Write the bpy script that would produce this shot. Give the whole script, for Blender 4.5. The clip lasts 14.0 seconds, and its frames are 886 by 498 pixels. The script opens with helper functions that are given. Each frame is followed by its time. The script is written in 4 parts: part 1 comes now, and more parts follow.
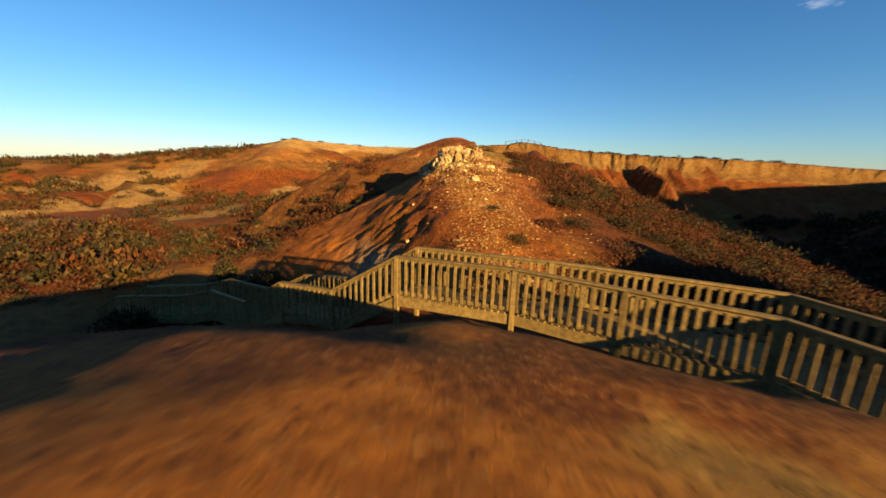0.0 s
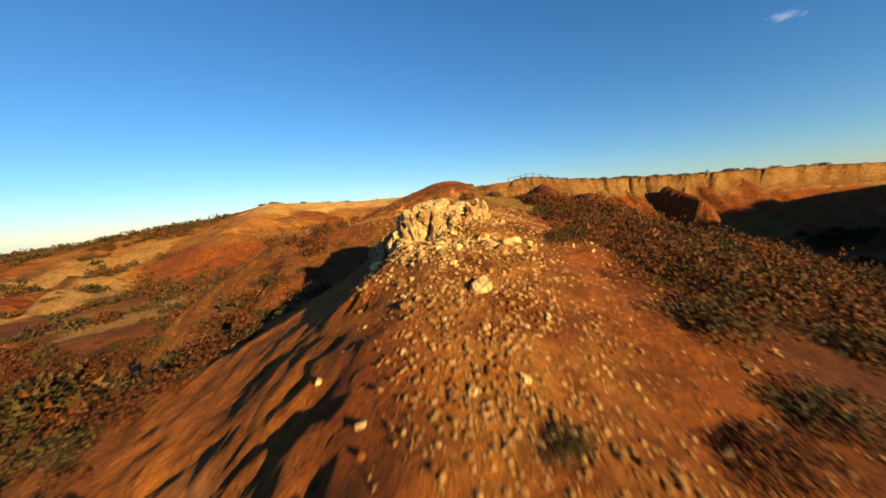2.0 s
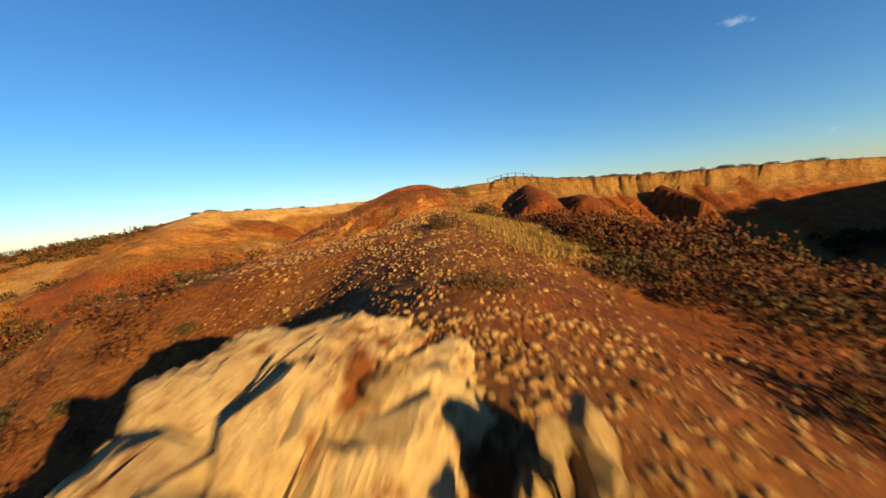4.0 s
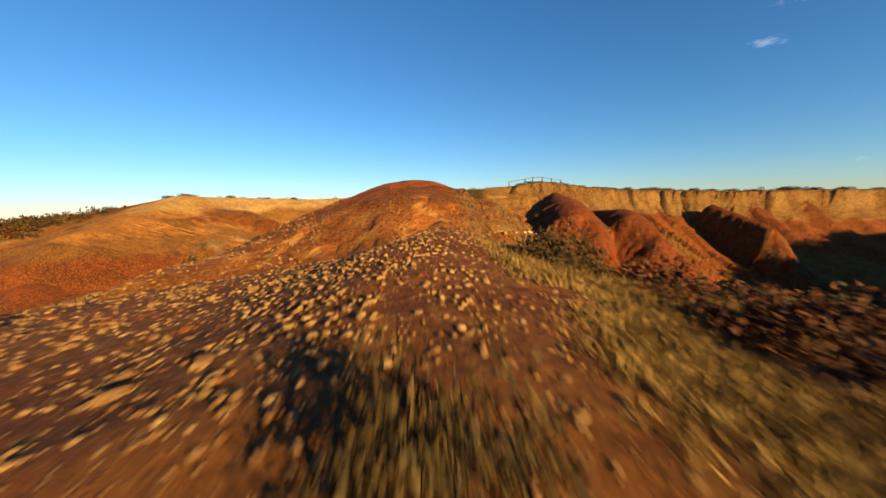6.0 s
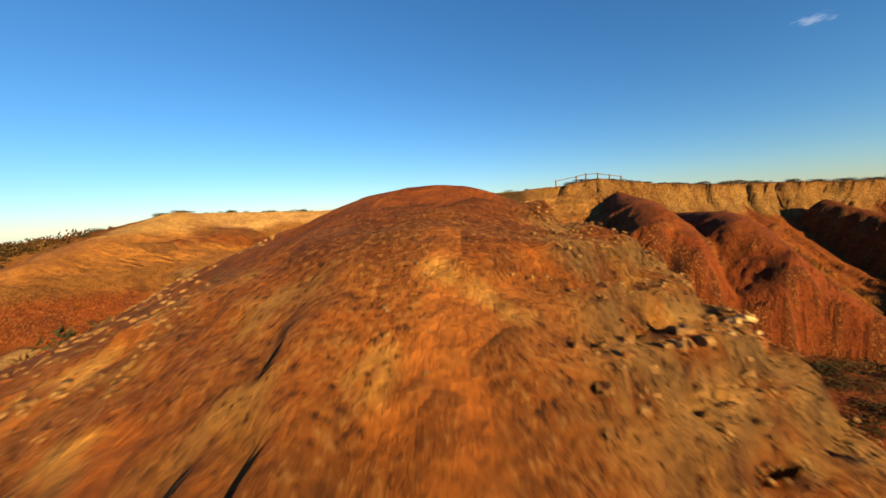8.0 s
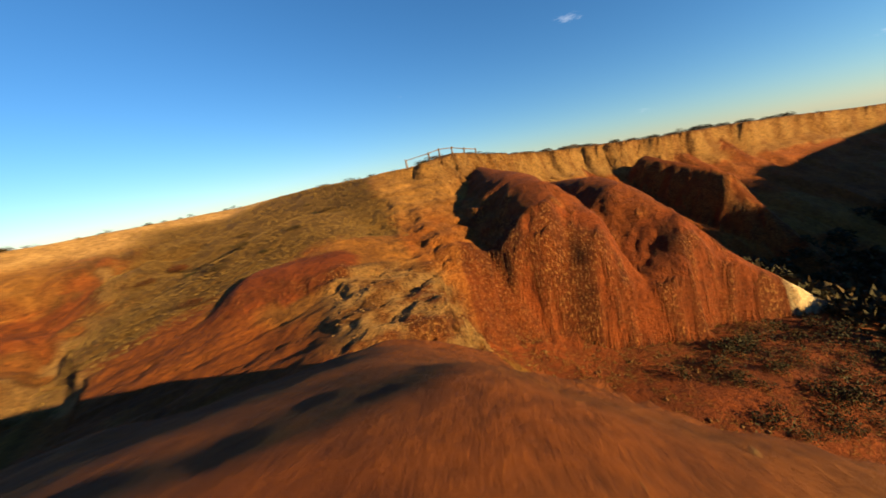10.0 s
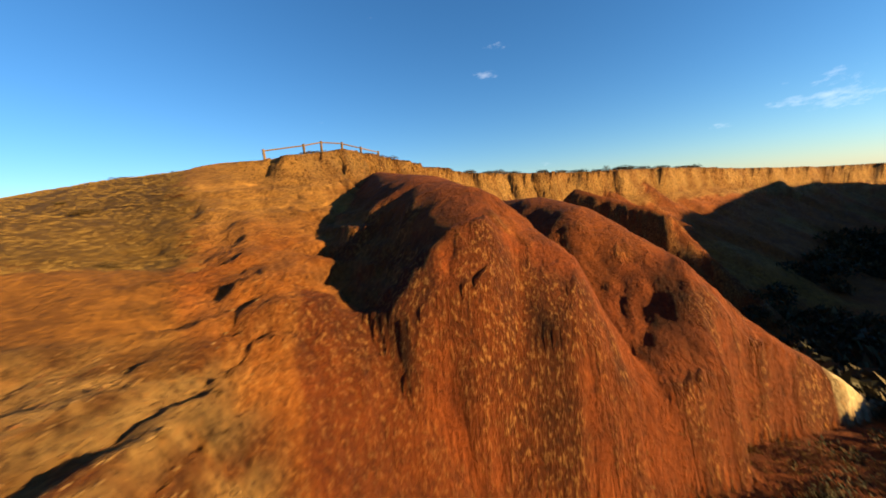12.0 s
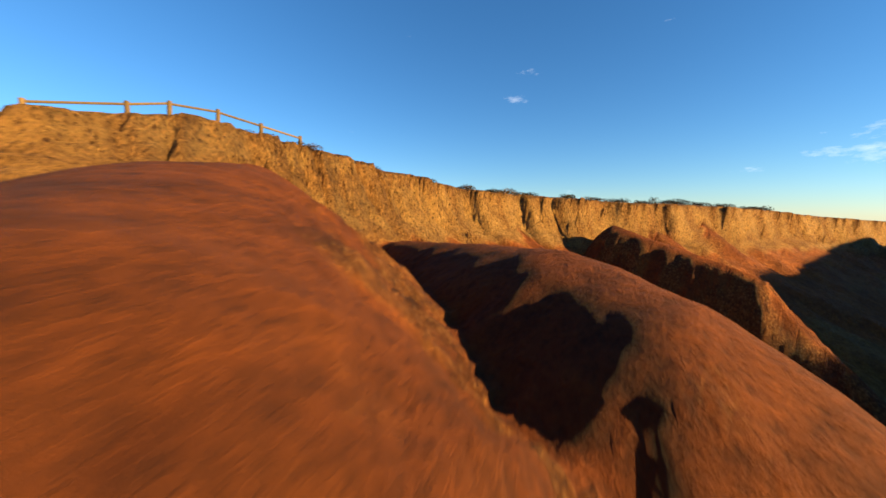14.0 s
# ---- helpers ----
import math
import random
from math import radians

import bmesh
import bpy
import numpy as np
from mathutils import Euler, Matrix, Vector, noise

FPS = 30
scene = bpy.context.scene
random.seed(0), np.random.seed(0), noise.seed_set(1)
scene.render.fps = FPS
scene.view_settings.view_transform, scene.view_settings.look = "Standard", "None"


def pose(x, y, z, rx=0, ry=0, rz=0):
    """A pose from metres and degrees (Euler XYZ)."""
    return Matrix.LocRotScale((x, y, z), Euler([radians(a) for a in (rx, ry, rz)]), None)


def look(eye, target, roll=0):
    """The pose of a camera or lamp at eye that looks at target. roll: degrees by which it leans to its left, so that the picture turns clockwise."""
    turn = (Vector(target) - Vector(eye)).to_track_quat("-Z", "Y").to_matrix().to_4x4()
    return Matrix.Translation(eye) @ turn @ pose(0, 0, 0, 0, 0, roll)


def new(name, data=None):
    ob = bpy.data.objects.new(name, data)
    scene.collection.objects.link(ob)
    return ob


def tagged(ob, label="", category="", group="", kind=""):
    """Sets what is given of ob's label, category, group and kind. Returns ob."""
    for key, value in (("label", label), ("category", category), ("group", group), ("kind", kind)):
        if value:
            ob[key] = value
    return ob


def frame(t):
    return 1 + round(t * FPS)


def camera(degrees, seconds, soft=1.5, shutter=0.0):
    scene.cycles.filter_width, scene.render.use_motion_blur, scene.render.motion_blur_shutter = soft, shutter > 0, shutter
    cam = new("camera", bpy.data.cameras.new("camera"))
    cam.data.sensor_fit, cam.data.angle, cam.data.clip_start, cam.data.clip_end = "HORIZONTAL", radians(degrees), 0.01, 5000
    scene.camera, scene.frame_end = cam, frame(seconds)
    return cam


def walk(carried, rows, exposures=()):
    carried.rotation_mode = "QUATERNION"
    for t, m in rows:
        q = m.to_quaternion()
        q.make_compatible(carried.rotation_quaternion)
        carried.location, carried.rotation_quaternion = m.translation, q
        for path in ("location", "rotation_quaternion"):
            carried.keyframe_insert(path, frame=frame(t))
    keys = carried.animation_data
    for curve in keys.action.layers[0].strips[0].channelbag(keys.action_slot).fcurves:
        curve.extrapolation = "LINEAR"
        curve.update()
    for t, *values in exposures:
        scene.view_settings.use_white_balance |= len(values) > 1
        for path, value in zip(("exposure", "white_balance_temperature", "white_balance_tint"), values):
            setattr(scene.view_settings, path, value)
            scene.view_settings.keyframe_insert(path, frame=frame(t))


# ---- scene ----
cam = camera(101.4, 14.0, soft=1.5, shutter=0.5)
METRES, EYE, TILT, LEAN, TURN = 80.0, 20.0, -12.6, -1.5, 0.0
PATH = [
    (0, (-0.005, 1.031, 20.344), (0.019, 2.978, 19.886), 1.9),
    (0.5, (0.356, 3.753, 20.1), (0.326, 5.708, 19.678), -2.1),
    (1, (0.704, 6.823, 20.224), (0.69, 8.798, 19.909), -4.5),
    (1.5, (1.027, 10.12, 20.683), (1.002, 12.106, 20.448), -4.7),
    (2, (1.194, 13.334, 21.272), (1.171, 15.32, 21.039), -4.8),
    (2.5, (1.312, 16.174, 21.668), (1.353, 18.159, 21.427), -6.3),
    (3, (1.38, 18.887, 21.883), (1.482, 20.868, 21.631), -6.6),
    (3.2, (1.415, 19.91, 21.876), (1.535, 21.891, 21.627), -6.5),
    (4.2, (2.02, 25.1, 22.35), (2.13, 27.085, 22.1), -5.6),
    (5.3, (2.417, 30.409, 22.42), (2.532, 32.387, 22.147), -3.7),
    (5.5, (2.487, 31.426, 22.449), (2.597, 33.405, 22.186), -2.7),
    (6, (2.607, 34.08, 22.616), (2.678, 36.064, 22.374), -1.4),
    (6.5, (2.566, 36.723, 22.828), (2.561, 38.709, 22.592), -1.9),
    (7, (2.566, 39.407, 23.074), (2.513, 41.391, 22.826), -2.5),
    (7.5, (2.581, 42.012, 23.265), (2.494, 43.995, 23.022), -2.7),
    (8, (2.51, 44.481, 23.368), (2.425, 46.467, 23.146), -3.5),
    (8.2, (2.452, 45.433, 23.4), (2.374, 47.422, 23.203), -4.0),
    (9.2, (2.95, 51.1, 24.75), (3.2, 53.06, 24.45), -7.6),
    (10.3, (5.083, 57.136, 23.525), (5.876, 58.923, 23.103), -9.9),
    (10.5, (5.563, 58.168, 23.456), (6.416, 59.922, 23.012), -8.9),
    (11, (6.986, 60.622, 22.887), (7.958, 62.31, 22.43), -7.5),
    (11.5, (8.806, 63.139, 22.303), (9.835, 64.805, 21.893), -6.6),
    (12, (10.926, 65.586, 21.921), (12.035, 67.227, 21.645), -5.1),
    (12.5, (13.381, 68.033, 21.771), (14.511, 69.672, 21.578), -2.8),
    (13, (15.877, 70.276, 21.832), (16.976, 71.936, 21.638), -0.6),
    (13.5, (18.292, 72.227, 22.066), (19.351, 73.911, 21.858), 0.5),
    (14, (20.676, 74.119, 22.329), (21.724, 75.813, 22.146), 0.4),
]
walk(cam, [(t, look(eye, target, roll)) for t, eye, target, roll in PATH], [(0, 1.2, 5800, 8), (5, 1.25, 5800, 8), (8, 1.25, 5800, 8), (11, 1.4, 5800, 8), (14, 1.6, 5800, 8)])

# ---- world, sun ----
SUN_SIDE, SUN_UP = 37.0, 13.5   # degrees to the right of straight behind the first view, and above the horizon
sun_way = Vector((math.sin(radians(SUN_SIDE)) * math.cos(radians(SUN_UP)), -math.cos(radians(SUN_SIDE)) * math.cos(radians(SUN_UP)), math.sin(radians(SUN_UP))))
sun = new("sun", bpy.data.lights.new("sun", "SUN"))
sun.data.energy, sun.data.angle, sun.data.color = 7.4, radians(0.6), (1.0, 0.63, 0.20)
sun.matrix_world = look(sun_way * 100, (0, 0, 0))

world = bpy.data.worlds.new("world")
scene.world = world
world.use_nodes = True
wn = world.node_tree
sky = wn.nodes.new("ShaderNodeTexSky")
sky.sky_type, sky.sun_disc = "NISHITA", False
sky.sun_elevation, sky.sun_rotation = radians(SUN_UP), math.atan2(sun_way.x, sun_way.y)
sky.air_density, sky.dust_density, sky.ozone_density = 1.0, 0.0, 4.0
# a few thin high clouds
where = wn.nodes.new("ShaderNodeTexCoord")
stretch = wn.nodes.new("ShaderNodeMapping")
stretch.inputs["Scale"].default_value = (2.0, 2.0, 6.0)
wn.links.new(where.outputs["Generated"], stretch.inputs[0])
puff = wn.nodes.new("ShaderNodeTexNoise")
puff.inputs["Scale"].default_value, puff.inputs["Detail"].default_value, puff.inputs["Roughness"].default_value = 9.0, 10.0, 0.66
wn.links.new(stretch.outputs[0], puff.inputs["Vector"])
veil = wn.nodes.new("ShaderNodeValToRGB")
veil.color_ramp.elements[0].position, veil.color_ramp.elements[1].position = 0.72, 1.0
veil.color_ramp.elements[1].color = (0.4, 0.4, 0.4, 1)
patch = None
for way, reach in (((0.645, 0.705, 0.290), 0.06), ((0.984, 0.144, 0.115), 0.14), ((0.981, 0.16, 0.15), 0.09), ((0.817, 0.555, 0.159), 0.035), ((0.651, 0.673, 0.351), 0.06), ((0.807, 0.429, 0.406), 0.05), ((0.946, 0.31, 0.10), 0.06), ((0.769, 0.637, 0.062), 0.06)):
    away = wn.nodes.new("ShaderNodeVectorMath")
    away.operation = "DISTANCE"
    squash = wn.nodes.new("ShaderNodeVectorMath")
    squash.operation, squash.inputs[1].default_value = "MULTIPLY", (1, 1, 3.0)
    wn.links.new(where.outputs["Generated"], squash.inputs[0])
    wn.links.new(squash.outputs[0], away.inputs[0])
    away.inputs[1].default_value = (way[0], way[1], way[2] * 3.0)
    near_it = wn.nodes.new("ShaderNodeMapRange")
    near_it.inputs["From Min"].default_value, near_it.inputs["From Max"].default_value = reach, 0.0
    wn.links.new(away.outputs["Value"], near_it.inputs["Value"])
    if patch is None:
        patch = near_it.outputs[0]
    else:
        most = wn.nodes.new("ShaderNodeMath")
        most.operation = "MAXIMUM"
        wn.links.new(patch, most.inputs[0])
        wn.links.new(near_it.outputs[0], most.inputs[1])
        patch = most.outputs[0]
sum_it = wn.nodes.new("ShaderNodeMath")
sum_it.operation = "MULTIPLY_ADD"
sum_it.inputs[1].default_value = 0.33
wn.links.new(patch, sum_it.inputs[0])
wn.links.new(puff.outputs[0], sum_it.inputs[2])
wn.links.new(sum_it.outputs[0], veil.inputs[0])
cloud = wn.nodes.new("ShaderNodeMix")
cloud.data_type = "RGBA"
cloud.inputs[7].default_value = (9.0, 8.4, 8.0, 1)
wn.links.new(veil.outputs[0], cloud.inputs[0])
deep = wn.nodes.new("ShaderNodeHueSaturation")
deep.inputs["Saturation"].default_value, deep.inputs["Hue"].default_value = 1.1, 0.499
wn.links.new(sky.outputs[0], deep.inputs["Color"])
wn.links.new(deep.outputs[0], cloud.inputs[6])
wn.links.new(cloud.outputs[2], wn.nodes["Background"].inputs[0])
wn.nodes["Background"].inputs[1].default_value = 0.06


# ---- materials ----
def material(name, rough=0.9):
    m = bpy.data.materials.new(name)
    m.use_nodes = True
    b = m.node_tree.nodes["Principled BSDF"]
    b.inputs["Roughness"].default_value = rough
    b.inputs["Specular IOR Level"].default_value = 0.2
    return m, m.node_tree.nodes, m.node_tree.links, b


def noise_node(n, l, scale, detail=6.0, rough=0.6, vec=None):
    t = n.new("ShaderNodeTexNoise")
    t.inputs["Scale"].default_value, t.inputs["Detail"].default_value, t.inputs["Roughness"].default_value = scale, detail, rough
    if vec is not None:
        l.new(vec, t.inputs["Vector"])
    return t


def ramp_node(n, l, fac, stops):
    r = n.new("ShaderNodeValToRGB")
    e = r.color_ramp.elements
    while len(e) < len(stops):
        e.new(0.5)
    for k, (p, c) in zip(e, stops):
        k.position, k.color = p, (c if len(c) == 4 else (*c, 1))
    l.new(fac, r.inputs[0])
    return r


def mix_node(n, l, a, b, fac, kind="MIX"):
    m = n.new("ShaderNodeMix")
    m.data_type, m.blend_type = "RGBA", kind
    for sock, v in ((m.inputs[0], fac), (m.inputs[6], a), (m.inputs[7], b)):
        if hasattr(v, "links"):
            l.new(v, sock)
        else:
            sock.default_value = v if isinstance(v, float) else (*v, 1)
    return m.outputs[2]


def bump_node(n, l, b, height, dist=0.05, strength=0.6):
    k = n.new("ShaderNodeBump")
    k.inputs["Distance"].default_value, k.inputs["Strength"].default_value = dist, strength
    l.new(height, k.inputs["Height"])
    l.new(k.outputs[0], b.inputs["Normal"])


def ground_material():
    m, n, l, b = material("eroded_clay", 0.95)
    a = n.new("ShaderNodeAttribute")
    a.attribute_name = "soil"
    geo = n.new("ShaderNodeNewGeometry")
    big = noise_node(n, l, 0.5, 8, 0.62, geo.outputs["Position"])
    fine = noise_node(n, l, 7.0, 10, 0.7, geo.outputs["Position"])
    v1 = ramp_node(n, l, big.outputs[0], [(0.3, (0.55, 0.5, 0.45)), (0.52, (1, 1, 1)), (0.72, (1.35, 1.4, 1.45))])
    v2 = ramp_node(n, l, fine.outputs[0], [(0.3, (0.55, 0.52, 0.5)), (0.5, (1, 1, 1)), (0.7, (1.4, 1.45, 1.5))])
    c = mix_node(n, l, a.outputs[0], v1.outputs[0], 0.8, "MULTIPLY")
    c = mix_node(n, l, c, v2.outputs[0], 0.85, "MULTIPLY")
    l.new(c, b.inputs["Base Color"])
    mid = noise_node(n, l, 2.2, 10, 0.68, geo.outputs["Position"])
    v3 = ramp_node(n, l, mid.outputs[0], [(0.34, (0.5, 0.45, 0.42)), (0.5, (1, 1, 1)), (0.66, (1.3, 1.35, 1.35))])
    c = mix_node(n, l, c, v3.outputs[0], 0.7, "MULTIPLY")
    chalk = n.new("ShaderNodeAttribute")
    chalk.attribute_name = "chalk"
    drip = n.new("ShaderNodeMapping")
    drip.inputs["Scale"].default_value = (1.0, 1.0, 0.42)
    l.new(geo.outputs["Position"], drip.inputs[0])
    grit = noise_node(n, l, 8.5, 12, 0.70, drip.outputs[0])
    speck = ramp_node(n, l, grit.outputs[0], [(0.52, (0, 0, 0)), (0.64, (0.9, 0.9, 0.9))])
    speck = mix_node(n, l, (0.0, 0.0, 0.0), speck.outputs[0], chalk.outputs["Fac"])
    c = mix_node(n, l, c, (0.44, 0.21, 0.055), speck)
    # shade of the pits put into the colour, where the grit bump is lowest
    pit_shade = ramp_node(n, l, grit.outputs[0], [(0.38, (1, 1, 1)), (0.46, (0, 0, 0))])
    pit_shade = mix_node(n, l, (0.0, 0.0, 0.0), pit_shade.outputs[0], chalk.outputs["Fac"])
    c = mix_node(n, l, c, (0.06, 0.018, 0.004), pit_shade)
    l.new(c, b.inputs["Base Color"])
    total = n.new("ShaderNodeMath")
    total.operation = "MULTIPLY_ADD"
    l.new(mid.outputs[0], total.inputs[0])
    total.inputs[1].default_value = 2.5
    l.new(fine.outputs[0], total.inputs[2])
    more = n.new("ShaderNodeMath")
    more.operation = "MULTIPLY"
    l.new(grit.outputs[0], more.inputs[0])
    l.new(chalk.outputs["Fac"], more.inputs[1])
    last = n.new("ShaderNodeMath")
    last.operation = "MULTIPLY_ADD"
    last.inputs[1].default_value = 9.0
    l.new(more.outputs[0], last.inputs[0])
    l.new(total.outputs[0], last.inputs[2])
    bump_node(n, l, b, last.outputs[0], 0.14, 1.0)
    return m


CLAY = ground_material()


def plain_mat(name, c1, c2, scale=6.0, rough=0.85, bump=0.03):
    m, n, l, b = material(name, rough)
    geo = n.new("ShaderNodeNewGeometry")
    info = n.new("ShaderNodeObjectInfo")
    t = noise_node(n, l, scale, 8, 0.65, geo.outputs["Position"])
    r = ramp_node(n, l, t.outputs[0], [(0.3, c1), (0.7, c2)])
    v = ramp_node(n, l, info.outputs["Random"], [(0.0, (0.75, 0.75, 0.75)), (1.0, (1.2, 1.2, 1.2))])
    l.new(mix_node(n, l, r.outputs[0], v.outputs[0], 1.0, "MULTIPLY"), b.inputs["Base Color"])
    bump_node(n, l, b, t.outputs[0], bump, 0.7)
    return m


TIMBER = plain_mat("weathered_timber", (0.10, 0.066, 0.022), (0.25, 0.165, 0.055), 9.0, 0.8, 0.01)
LOG = plain_mat("treated_pine", (0.085, 0.05, 0.02), (0.14, 0.09, 0.036), 9.0, 0.8, 0.01)


# ---- noise on arrays ----
RNG = np.random.default_rng(7)
TABLE = RNG.random((256, 256)).astype(np.float32)


def vnoise(x, y):
    xi, yi = np.floor(x).astype(int), np.floor(y).astype(int)
    fx, fy = x - xi, y - yi
    fx, fy = fx * fx * (3 - 2 * fx), fy * fy * (3 - 2 * fy)
    a, b = TABLE[xi % 256, yi % 256], TABLE[(xi + 1) % 256, yi % 256]
    c, d = TABLE[xi % 256, (yi + 1) % 256], TABLE[(xi + 1) % 256, (yi + 1) % 256]
    return (a + (b - a) * fx) * (1 - fy) + (c + (d - c) * fx) * fy


def fbm(x, y, octaves=4, gain=0.5):
    s, amp, tot = 0, 1.0, 0
    for k in range(octaves):
        s, tot = s + amp * vnoise(x * 2 ** k + 17.3 * k, y * 2 ** k + 5.1 * k), tot + amp
        amp *= gain
    return s / tot


def ridged(x, y, octaves=3):
    s, amp, tot = 0, 1.0, 0
    for k in range(octaves):
        s, tot = s + amp * (1 - np.abs(2 * vnoise(x * 2 ** k + 31.7 * k, y * 2 ** k + 9.2 * k) - 1)), tot + amp
        amp *= 0.5
    return s / tot


def smooth(a, b, v):
    t = np.clip((v - a) / (b - a), 0, 1)
    return t * t * (3 - 2 * t)


def along(x, y, pts):
    """Distance to a polyline, the side (+1 to its right), the length along it and its other columns, blended between its stretches."""
    pts = np.array(pts, np.float32)
    best, sign = np.full(x.shape, 1e18, np.float32), np.ones(x.shape, np.float32)
    total, side, run, cols = (np.zeros(x.shape, np.float32) for _ in range(3)), 0, 0, 0
    total, side, run = total
    cols = np.zeros((*x.shape, pts.shape[1] - 2), np.float32)
    length = 0.0
    for p, q in zip(pts[:-1], pts[1:]):
        d = q[:2] - p[:2]
        size = math.hypot(*d)
        t = np.clip(((x - p[0]) * d[0] + (y - p[1]) * d[1]) / size ** 2, 0, 1)
        ex, ey = x - p[0] - t * d[0], y - p[1] - t * d[1]
        dist = ex * ex + ey * ey
        near = dist < best
        across = (d[1] * ex - d[0] * ey) / size
        best, sign = np.where(near, dist, best), np.where(near, np.where(across > 0, 1.0, -1.0), sign)
        w = 1.0 / (dist + 0.03)
        w = w * w * w
        total += w
        side += w * across / np.sqrt(dist + 1e-6)
        run += w * (length + t * size)
        cols += w[..., None] * (p[2:] + t[..., None] * (q[2:] - p[2:]))
        length += size
    return np.sqrt(best), sign, side / total, run / total, cols / total[..., None]


def smax(a, b, w):
    h = np.clip(0.5 + 0.5 * (a - b) / w, 0, 1)
    return b + (a - b) * h + w * h * (1 - h)


# ---- the land: crests with x, y, height, fall to the left, fall to the right, roundness, brow to the right ----
FAR = 99
SPINE = [(-1, -40, 20.4, .2, .1, 4, FAR), (-1, -1, 19.35, .14, .03, 3, FAR), (-0.7, 3.6, 18.85, .12, .1, 1.5, FAR), (0.2, 6.3, 17.3, .1, .14, 1.5, FAR), (1, 10.5, 16.2, .2, .08, 2, FAR),
         (1.3, 13.8, 16.9, .45, .3, 1, FAR), (1.4, 17.2, 18.55, .46, .3, 1.4, FAR), (1.35, 20.5, 19.55, .44, .32, 1.2, FAR), (1.0, 23, 20.45, .46, .32, .8, FAR), (1.6, 27, 20.9, .5, .28, .7, FAR), (2.4, 31, 21.15, .5, .2, .8, FAR),
         (2.5, 36, 21.6, .3, .12, .8, FAR), (2.5, 41, 22.0, .4, .22, .7, FAR), (2.7, 44.2, 22.0, .5, .5, .5, FAR), (2.4, 46.4, 20.9, .7, .6, .5, 3.8), (2.1, 48.6, 22.2, .28, .55, 1.2, 3.4), (2.0, 50.6, 23.1, .28, .45, 2.6, 3.9), (2.0, 53.6, 23.95, .3, .5, 3.4, 4.6), (3.6, 57.5, 22.7, .14, .6, 3.2, 4.5),
         (4.7, 63.0, 20.6, .12, .6, 2, 4), (4.3, 67.5, 18.0, .2, .5, 2, 3), (6.4, 71.0, 18.7, .25, .2, 1.5, 3.3), (6.6, 75, 19.2, .25, .3, 2, 4.0), (6.4, 79.5, 21.0, .3, .25, 2.5, 5), (5, 86, 22.7, .33, .3, 3, 8)]
MOUND = [(1.4, 79.6, 20.3, .9, .9, 2.0, FAR), (5.4, 78.0, 20.5, .9, .9, 2.2, FAR)]
SLOPE = [(12.5, 91, 24.9, .3, .5, 3, FAR), (12.6, 85, 22.4, .3, .5, 2.5, FAR), (12.6, 80, 20.6, .35, .6, 2.0, FAR), (12.1, 76.6, 19.4, .5, .9, 1.6, FAR), (11.4, 74.2, 16.9, .6, .9, 1.0, FAR), (11.8, 72, 14.4, .7, .8, .8, FAR)]
PEAK = [(-36.5, 93.4, 24.7, .32, .32, 3, FAR), (-34.8, 82, 22.7, .28, .28, 3, FAR), (-33.5, 72.5, 20.8, .3, .4, 3, FAR), (-33, 69.8, 19.9, .6, .7, 2, FAR), (-32.5, 67, 16.6, .6, .7, 2, FAR)]
SHOULDER = [(2.0, 53.4, 23.3, .3, .3, 3, FAR), (-3, 54.4, 22.3, .3, .35, 2, FAR), (-7, 56, 20.4, .4, .5, 1.5, FAR), (-11, 58, 16.5, .4, .5, 1.5, FAR)]
# ridge added out of view on the right, to shade valley floor and cliff base
SHADE_RIDGE = [(130, 52, 30, .9, .9, 3, FAR), (100, 52, 27.5, .9, .9, 3, FAR), (82, 48, 25.5, .9, .9, 3, FAR), (62, 36, 21.3, .9, .9, 3, FAR), (54, 26, 20.5, .9, .9, 3, FAR), (47, 10, 20, .9, .9, 3, FAR), (46, -60, 20, .8, .8, 3, FAR)]
DOME_A = [(21.6, 88, 24.0, 1.2, 1.2, 1.6, FAR), (20.3, 81, 23.1, .95, .7, 3.2, FAR), (19.8, 77.3, 22.35, 1.05, .6, 2.4, FAR), (18.4, 74.7, 21.1, 1.45, .5, .9, FAR), (18.3, 73.7, 19.8, 1.7, .8, .5, FAR), (18.7, 72.6, 13.8, 1.5, 1.2, .4, FAR)]
FOOT = [(13.2, 80.5), (14.3, 76.4), (15.6, 74.4), (17.6, 73.5), (18.9, 73.0), (20.2, 72.0), (22.6, 70.9), (24.9, 69.9), (25.8, 70.8), (27.6, 70.6), (30, 69.4), (34, 67.0), (37, 66)]
SPUR_A = [(20.4, 76.6, 21.7, .5, .85, 2.2, FAR), (21.6, 73.5, 19.5, .9, .95, .9, FAR), (22.8, 71.9, 15.8, 1.1, 1.2, .6, FAR), (24.6, 70.4, 11.8, 1.2, 1.2, .5, FAR)]
DOME_B = [(27.8, 89, 21.2, 1.2, 1.1, 2.5, FAR), (27.8, 80.5, 21.5, 1.2, .85, 2.6, FAR), (27.3, 77, 20.9, 1.2, .8, 2.6, FAR), (27.9, 72.9, 18.6, 1.2, .75, 1.1, FAR), (29.8, 70.8, 15.6, 1.1, .8, .8, FAR), (34, 67.8, 11.8, 1.1, .9, .6, FAR)]
SPUR_B = [(23.9, 76.4, 19.4, 1.2, 1.2, .5, FAR), (24.0, 73.8, 16.6, 1.2, 1.2, .5, FAR), (24.2, 70.6, 12.6, 1, 1, .5, FAR)]
